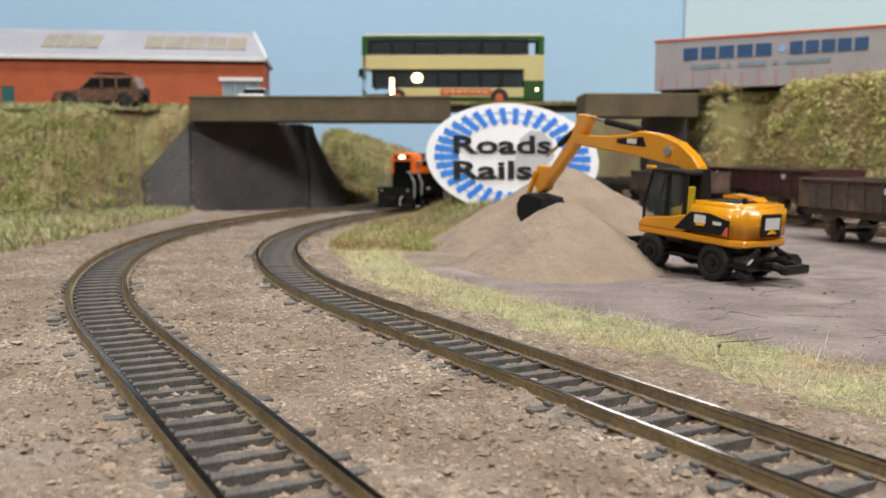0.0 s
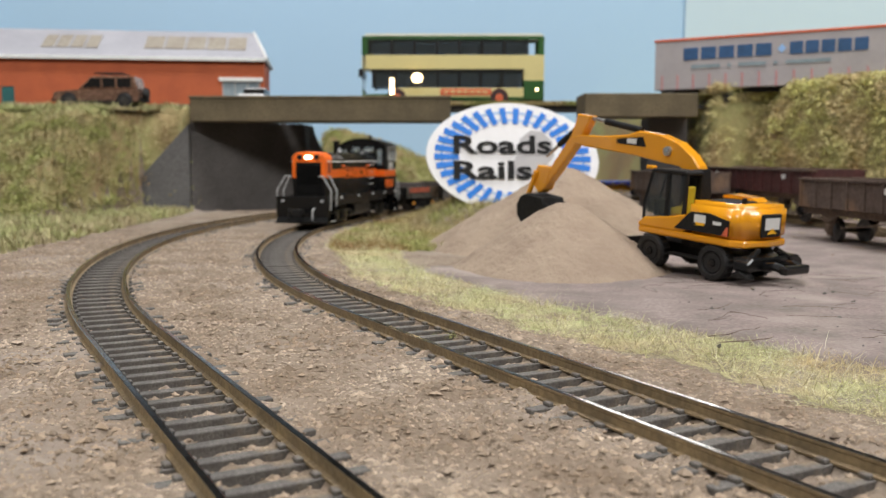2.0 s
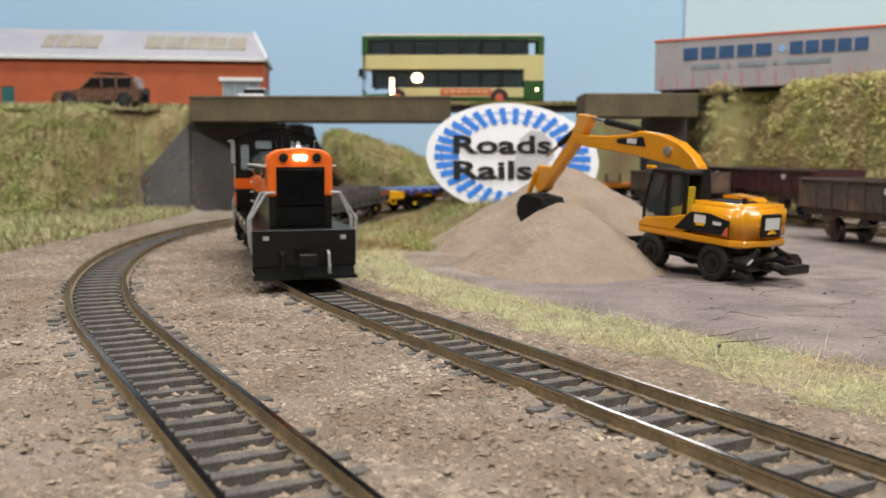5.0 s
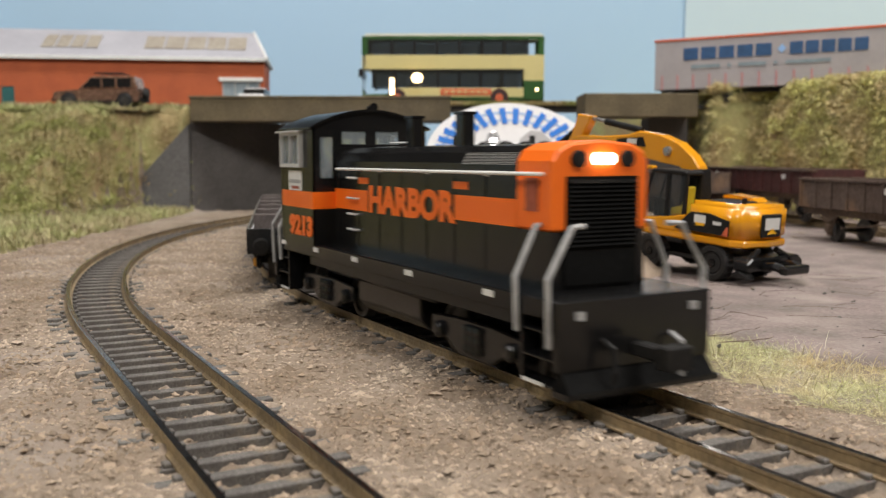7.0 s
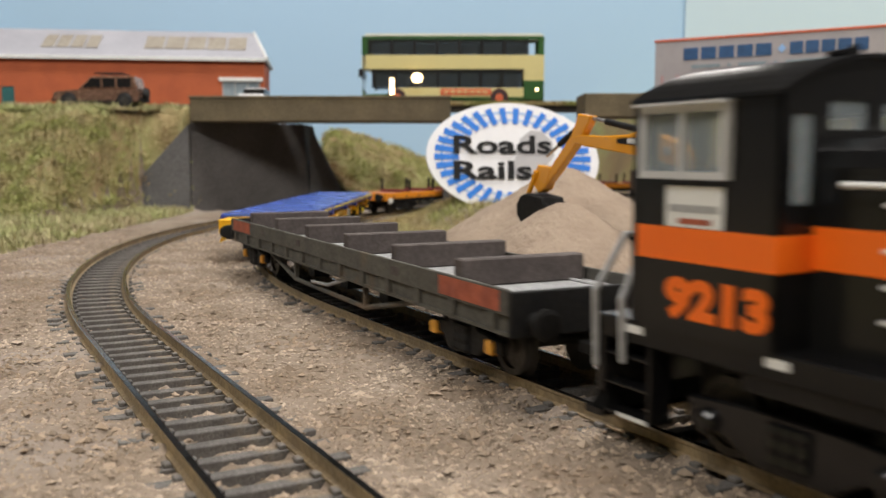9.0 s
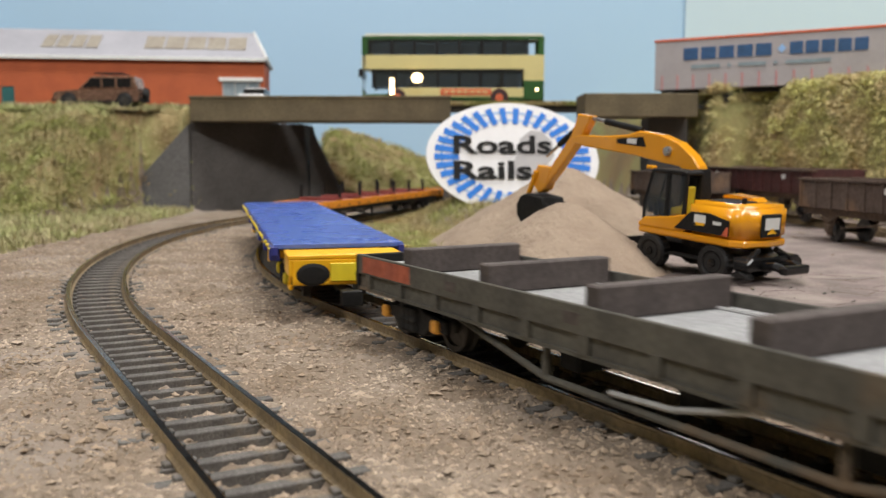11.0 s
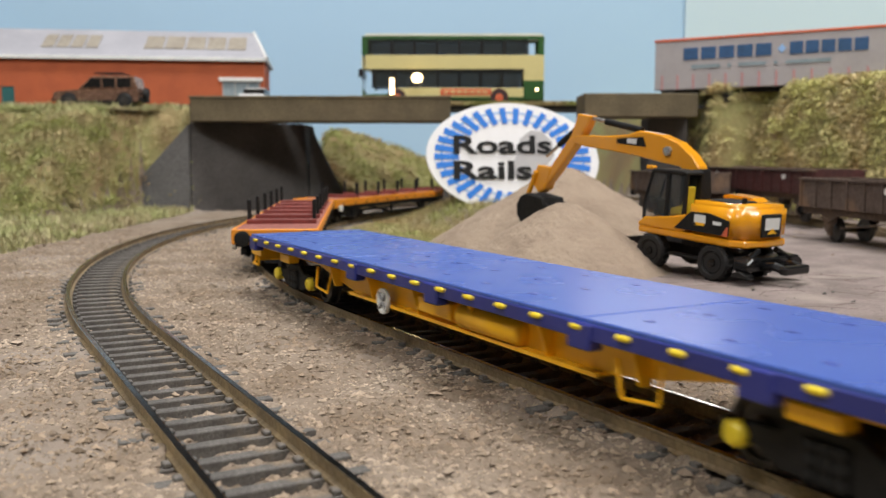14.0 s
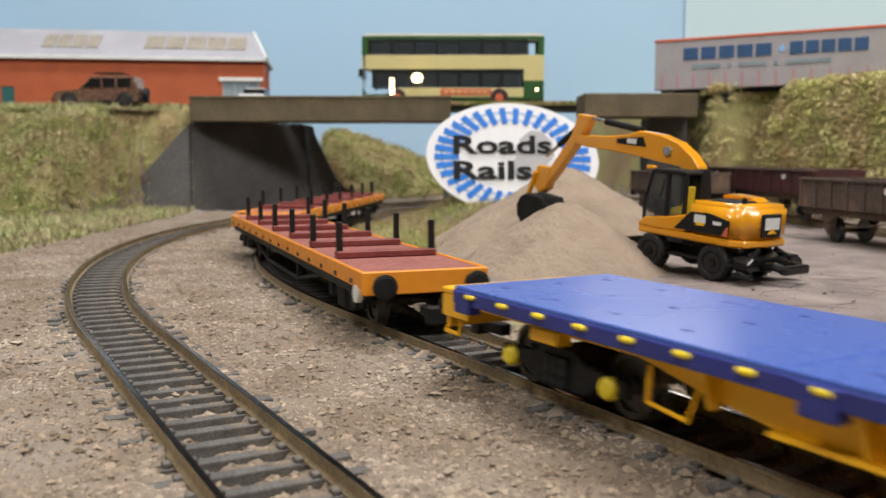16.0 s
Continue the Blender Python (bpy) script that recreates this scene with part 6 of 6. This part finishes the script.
    for x, z0 in ((0.0003, 0.0218), (0.0085, 0.0200)):
        for y in (0.0050, 0.0130):
            part("cab_pillar", Geo().box(x - 0.0007, x + 0.0007, y - 0.0006, y + 0.0006, z0, 0.0364), K, cb)
    for y in (0.0050, 0.0130):
        part("cab_pillar", Geo().tube([(0.0196, y, 0.0182), (0.0200, y, 0.0240), (0.0165, y, 0.0364)], 0.0006, 6), K, cb)
        part("cab_glass", Geo().prism([(0.0090, 0.0202), (0.0196, 0.0185), (0.0199, 0.0240), (0.0165, 0.0362), (0.0090, 0.0362)], y - 0.0001, y + 0.0001, "y"), M["cabglass"], cb)
        part("cab_glass", Geo().prism([(0.0010, 0.0220), (0.0078, 0.0206), (0.0078, 0.0362), (0.0010, 0.0362)], y - 0.0001, y + 0.0001, "y"), M["cabglass"], cb)
    part("cab_glass", Geo().prism([(0.0202, 0.0240), (0.0167, 0.0362), (0.0165, 0.0362), (0.0200, 0.0240)], 0.0055, 0.0125, "y"), M["cabglass"], cb)
    part("cab_glass", Geo().prism([(0.0198, 0.0186), (0.0202, 0.0238), (0.0200, 0.0238), (0.0196, 0.0186)], 0.0055, 0.0125, "y"), M["cabglass"], cb)
    part("console", Geo().prism([(0.0130, 0.0200), (0.0160, 0.0196), (0.0165, 0.0255), (0.0150, 0.0262)], 0.0062, 0.0118, "y"), K, cb, "dark control console", 0.0004)
    part("seat", Geo().prism([(0.0020, 0.0215), (0.0090, 0.0205), (0.0090, 0.0235), (0.0040, 0.0245), (0.0030, 0.0320), (0.0010, 0.0320)], 0.0060, 0.0110, "y"), M["hivis"], cb, "yellow seat cushion", 0.0006)
    part("work_lamp", Geo().box(0.0168, 0.0200, 0.0105, 0.0135, 0.0372, 0.0386), Y, cb, "", 0.0003)
    # boom, stick, bucket, rams, in the plane beside the cab
    top = [P(0.004, 0.0425), P(0.008, 0.0470), P(0.015, 0.0520), P(0.024, 0.0552), P(0.035, 0.0570), P(0.042, 0.0556), P(0.055, 0.0553), P(0.068, 0.0560), P(0.0735, 0.0555)]
    low = [P(0.0735, 0.0525), P(0.066, 0.0510), P(0.052, 0.0492), P(0.036, 0.0470), P(0.024, 0.0445), P(0.014, 0.0428), P(0.009, 0.0400), P(0.004, 0.0390)]
    bm_ = part("boom", Geo().prism(top + low, -0.0032, 0.0022, "y"), Y, e, "curved yellow boom", 0.0005)
    for y in (-0.0035, 0.0025):
        part("boom_pin", Geo().lathe([(-0.0008, 0.0018), (0.0008, 0.0018), (0.0010, 0.0010)], (0.0195, y, P(0.0195, 0.0488)[1]), "y", 14), M["silver"], bm_)
    part("boom_foot", Geo().prism([P(0.000, 0.020), P(0.012, 0.020), P(0.010, 0.0415), P(0.003, 0.0420)], -0.0036, 0.0026, "y"), K, e, "black boom foot", 0.0004)
    part("marking_block", Geo().prism([P(0.031, 0.0505), P(0.047, 0.0522), P(0.047, 0.0540), P(0.033, 0.0545)], 0.0022, 0.0025, "y"), K, bm_)
    part("marking_block", Geo().prism([P(0.036, 0.0516), P(0.041, 0.0522), P(0.041, 0.0540), P(0.036, 0.0538)], 0.0024, 0.0028, "y"), M["white"], bm_)
    st = [P(0.0640, 0.0640), P(0.0720, 0.0652), P(0.0755, 0.0560), P(0.0860, 0.0440), P(0.0955, 0.0335), P(0.0925, 0.0310), P(0.0830, 0.0400), P(0.0700, 0.0540), P(0.0655, 0.0600)]
    sk = part("stick", Geo().prism(st, -0.0028, 0.0018, "y"), Y, e, "yellow stick", 0.0005)
    part("stick_head", Geo().prism([P(0.0860, 0.0420), P(0.0960, 0.0430), P(0.0990, 0.0350), P(0.0945, 0.0300), P(0.0900, 0.0320)], -0.0034, 0.0024, "y"), Y, sk, "", 0.0006)
    bk = [P(0.0870, 0.0282), P(0.0985, 0.0300), P(0.1030, 0.0285), P(0.1052, 0.0245), P(0.1045, 0.0195), P(0.1010, 0.0158), P(0.0960, 0.0148), P(0.0900, 0.0185), P(0.0850, 0.0238)]
    bu = part("bucket", Geo().prism(bk, -0.0070, 0.0060, "y"), K, e, "black digging bucket", 0.0006)
    for k in range(5):
        y = -0.0062 + k * 0.0029
        part("tooth", Geo().prism([P(0.0850, 0.0262), P(0.0862, 0.0230), P(0.0800, 0.0222)], y - 0.0006, y + 0.0006, "y"), K, bu)
    part("bucket_link", Geo().tube([(P(0.0955, 0.0400)[0], 0.003, P(0.0955, 0.0400)[1]), (P(0.1000, 0.0295)[0], 0.003, P(0.1000, 0.0295)[1])], 0.0011, 8), Y, bu)

    def ram(p, q, y, r):
        a, b = Vector((p[0], y, p[1])), Vector((q[0], y, q[1]))
        m = a.lerp(b, 0.62)
        c = part("ram", Geo().tube([a, m], r, 12), K, e, "black hydraulic ram")
        part("ram_rod", Geo().tube([m, b], r * 0.55, 10), M["silver"], c, "bright ram rod")
    ram(P(0.036, 0.0572), P(0.0690, 0.0638), -0.0005, 0.0014)
    ram(P(0.0720, 0.0600), P(0.0925, 0.0470), -0.0005, 0.0014)
    ram(P(0.0120, 0.0250), P(0.0190, 0.0480), -0.0045, 0.0014)


excavator()


# ---- goods wagons on the sidings ----
def goods_wagon(body, top, label, length=0.118):
    w = thing("goods_wagon", pose(0, 0, 0), label, "wagon", "wagons on the sidings")
    h, z0, z1, hw = length / 2, 0.0195, 0.0350, 0.0155
    R = M["rusty"]
    for s in (-1, 1):
        sd = part("side", Geo().box(-h, h, min(s * hw, s * (hw - 0.0008)), max(s * hw, s * (hw - 0.0008)), z0, z1), body, w, "", 0.0002)
        for k in range(9):
            x = -h + 0.002 + k * (length - 0.004) / 8
            part("rib", Geo().box(x - 0.0008, x + 0.0008, min(s * hw, s * (hw + 0.0010)), max(s * hw, s * (hw + 0.0010)), z0, z1 - 0.0012), body, sd)
        part("top_rail", Geo().box(-h - 0.0005, h + 0.0005, min(s * (hw - 0.0012), s * (hw + 0.0012)), max(s * (hw - 0.0012), s * (hw + 0.0012)), z1 - 0.0014, z1), top, sd, "", 0.0002)
        part("solebar", Geo().box(-h, h, min(s * 0.0115, s * 0.0130), max(s * 0.0115, s * 0.0130), 0.0158, z0), R, w)
        for x in (-0.034, 0.034):
            part("axle_guard", Geo().prism([(x - 0.0075, 0.0160), (x + 0.0075, 0.0160), (x + 0.0020, 0.0095), (x + 0.0020, 0.0055), (x - 0.0020, 0.0055), (x - 0.0020, 0.0095)], s * 0.0122 - 0.0005, s * 0.0122 + 0.0005, "y"), R, w)
            part("leaf_spring", Geo().prism([(x - 0.0080, 0.0150), (x, 0.0118), (x + 0.0080, 0.0150), (x, 0.0142)], s * 0.0134 - 0.0005, s * 0.0134 + 0.0005, "y"), R, w)
            part("axlebox", Geo().box(x - 0.0017, x + 0.0017, min(s * 0.012, s * 0.0142), max(s * 0.012, s * 0.0142), 0.0072, 0.0112), R, w, "", 0.0003)
        part("brake_lever", Geo().tube([(-0.02, s * 0.0140, 0.0150), (0.022, s * 0.0140, 0.0100)], 0.0004, 6), R, w)
        part("label_bar", Geo().box(-0.0200, -0.0150, min(s * hw, s * (hw + 0.0003)), max(s * hw, s * (hw + 0.0003)), 0.0285, 0.0315), M["white"], sd)
    for e in (-1, 1):
        part("end", Geo().box(min(e * h, e * (h - 0.0008)), max(e * h, e * (h - 0.0008)), -hw + 0.0008, hw - 0.0008, z0, z1), body, w)
        buffers(w, e * h, 0.0172, e)
    part("floor", Geo().box(-h, h, -hw + 0.0008, hw - 0.0008, z0, z0 + 0.001), R, w)
    part("load", Geo().box(-h + 0.0015, h - 0.0015, -hw + 0.0015, hw - 0.0015, z0 + 0.001, z1 - 0.0045), M["stone"], w, "dusty load")
    for x in (-0.034, 0.034):
        g = Geo()
        for s in (-1, 1):
            y = s * 0.0083
            g.lathe([(y - s * 0.0013, 0.0064), (y - s * 0.0007, 0.0060), (y + s * 0.0012, 0.0059), (y + s * 0.0012, 0.0040), (y + s * 0.0004, 0.0038), (y + s * 0.0008, 0.0010)], (x, 0, 0.0079), "y", 22)
        g.tube([(x, -0.0083, 0.0079), (x, 0.0083, 0.0079)], 0.001, 8)
        part("wheelset", g, M["steel"], w)
    return w


def siding(x, y, heading, length, label, top=0.0019):
    t = thing("siding", pose(x, y, 0.0, 0, 0, heading), label, "railway track", "sidings")
    for s in (-1, 1):
        part("rail", Geo().box(-length / 2, length / 2, s * 0.0087 - 0.0006, s * 0.0087 + 0.0006, 0.0005, top), M["rail"], t)


TURN = 94.5
siding(0.192, 0.60, 97.6, 0.56, "rusty rails of a siding let into the yard")
siding(0.236, 0.66, TURN, 0.36, "rusty rails of the further siding in the yard", 0.0054)
gw = goods_wagon(M["wagonrust"], M["wagonrust"], "rusty grey-brown open goods wagon on a siding")
gw.matrix_world = pose(0.2185, 0.4430, 0, 0, 0, 98.5)
copy_thing(gw, pose(0.1785, 0.7010, 0, 0, 0, 97.6))
rw = goods_wagon(M["wagonred"], M["wagonrust"], "dark maroon open goods wagon on the further siding")
rw.matrix_world = pose(0.2330, 0.6080, 0.0035, 0, 0, TURN)
copy_thing(rw, pose(0.2275, 0.7330, 0.0035, 0, 0, TURN))


# ---- the train's run ----
SPEED = ((0.0, 0.0885), (4.0, 0.0832), (7.0, 0.0793), (8.5, 0.0775), (11.0, 0.067), (12.5, 0.0665), (16.0, 0.0672))


def head_at(t):
    """Distance along the track of the engine's headlamp."""
    s = 0.597
    for (t0, v0), (t1, v1) in zip(SPEED, SPEED[1:]):
        if t <= t0:
            break
        e = min(t, t1)
        ve = v0 + (v1 - v0) * (e - t0) / (t1 - t0)
        s -= (e - t0) * (v0 + ve) / 2
    return s


def motions():
    for ob, behind, base in TRAIN:
        rows = []
        for i in range(65):
            t = i * 0.25
            s = head_at(t) + behind
            x0, y0, _ = on_track(s - base / 2)
            x1, y1, _ = on_track(s + base / 2)
            rows.append((t, pose((x0 + x1) / 2, (y0 + y1) / 2, 0, 0, 0, math.degrees(math.atan2(y0 - y1, x0 - x1)))))
        walk(ob, rows)
    for w, (x, y, z), r in WHEELS:
        rows = []
        for i in range(161):
            t = i * 0.1
            turn = (0.597 - head_at(t)) / r
            rows.append((t, Matrix.Translation((x, y, z)) @ Matrix.Rotation(turn, 4, "Y")))
        walk(w, rows)


motions()
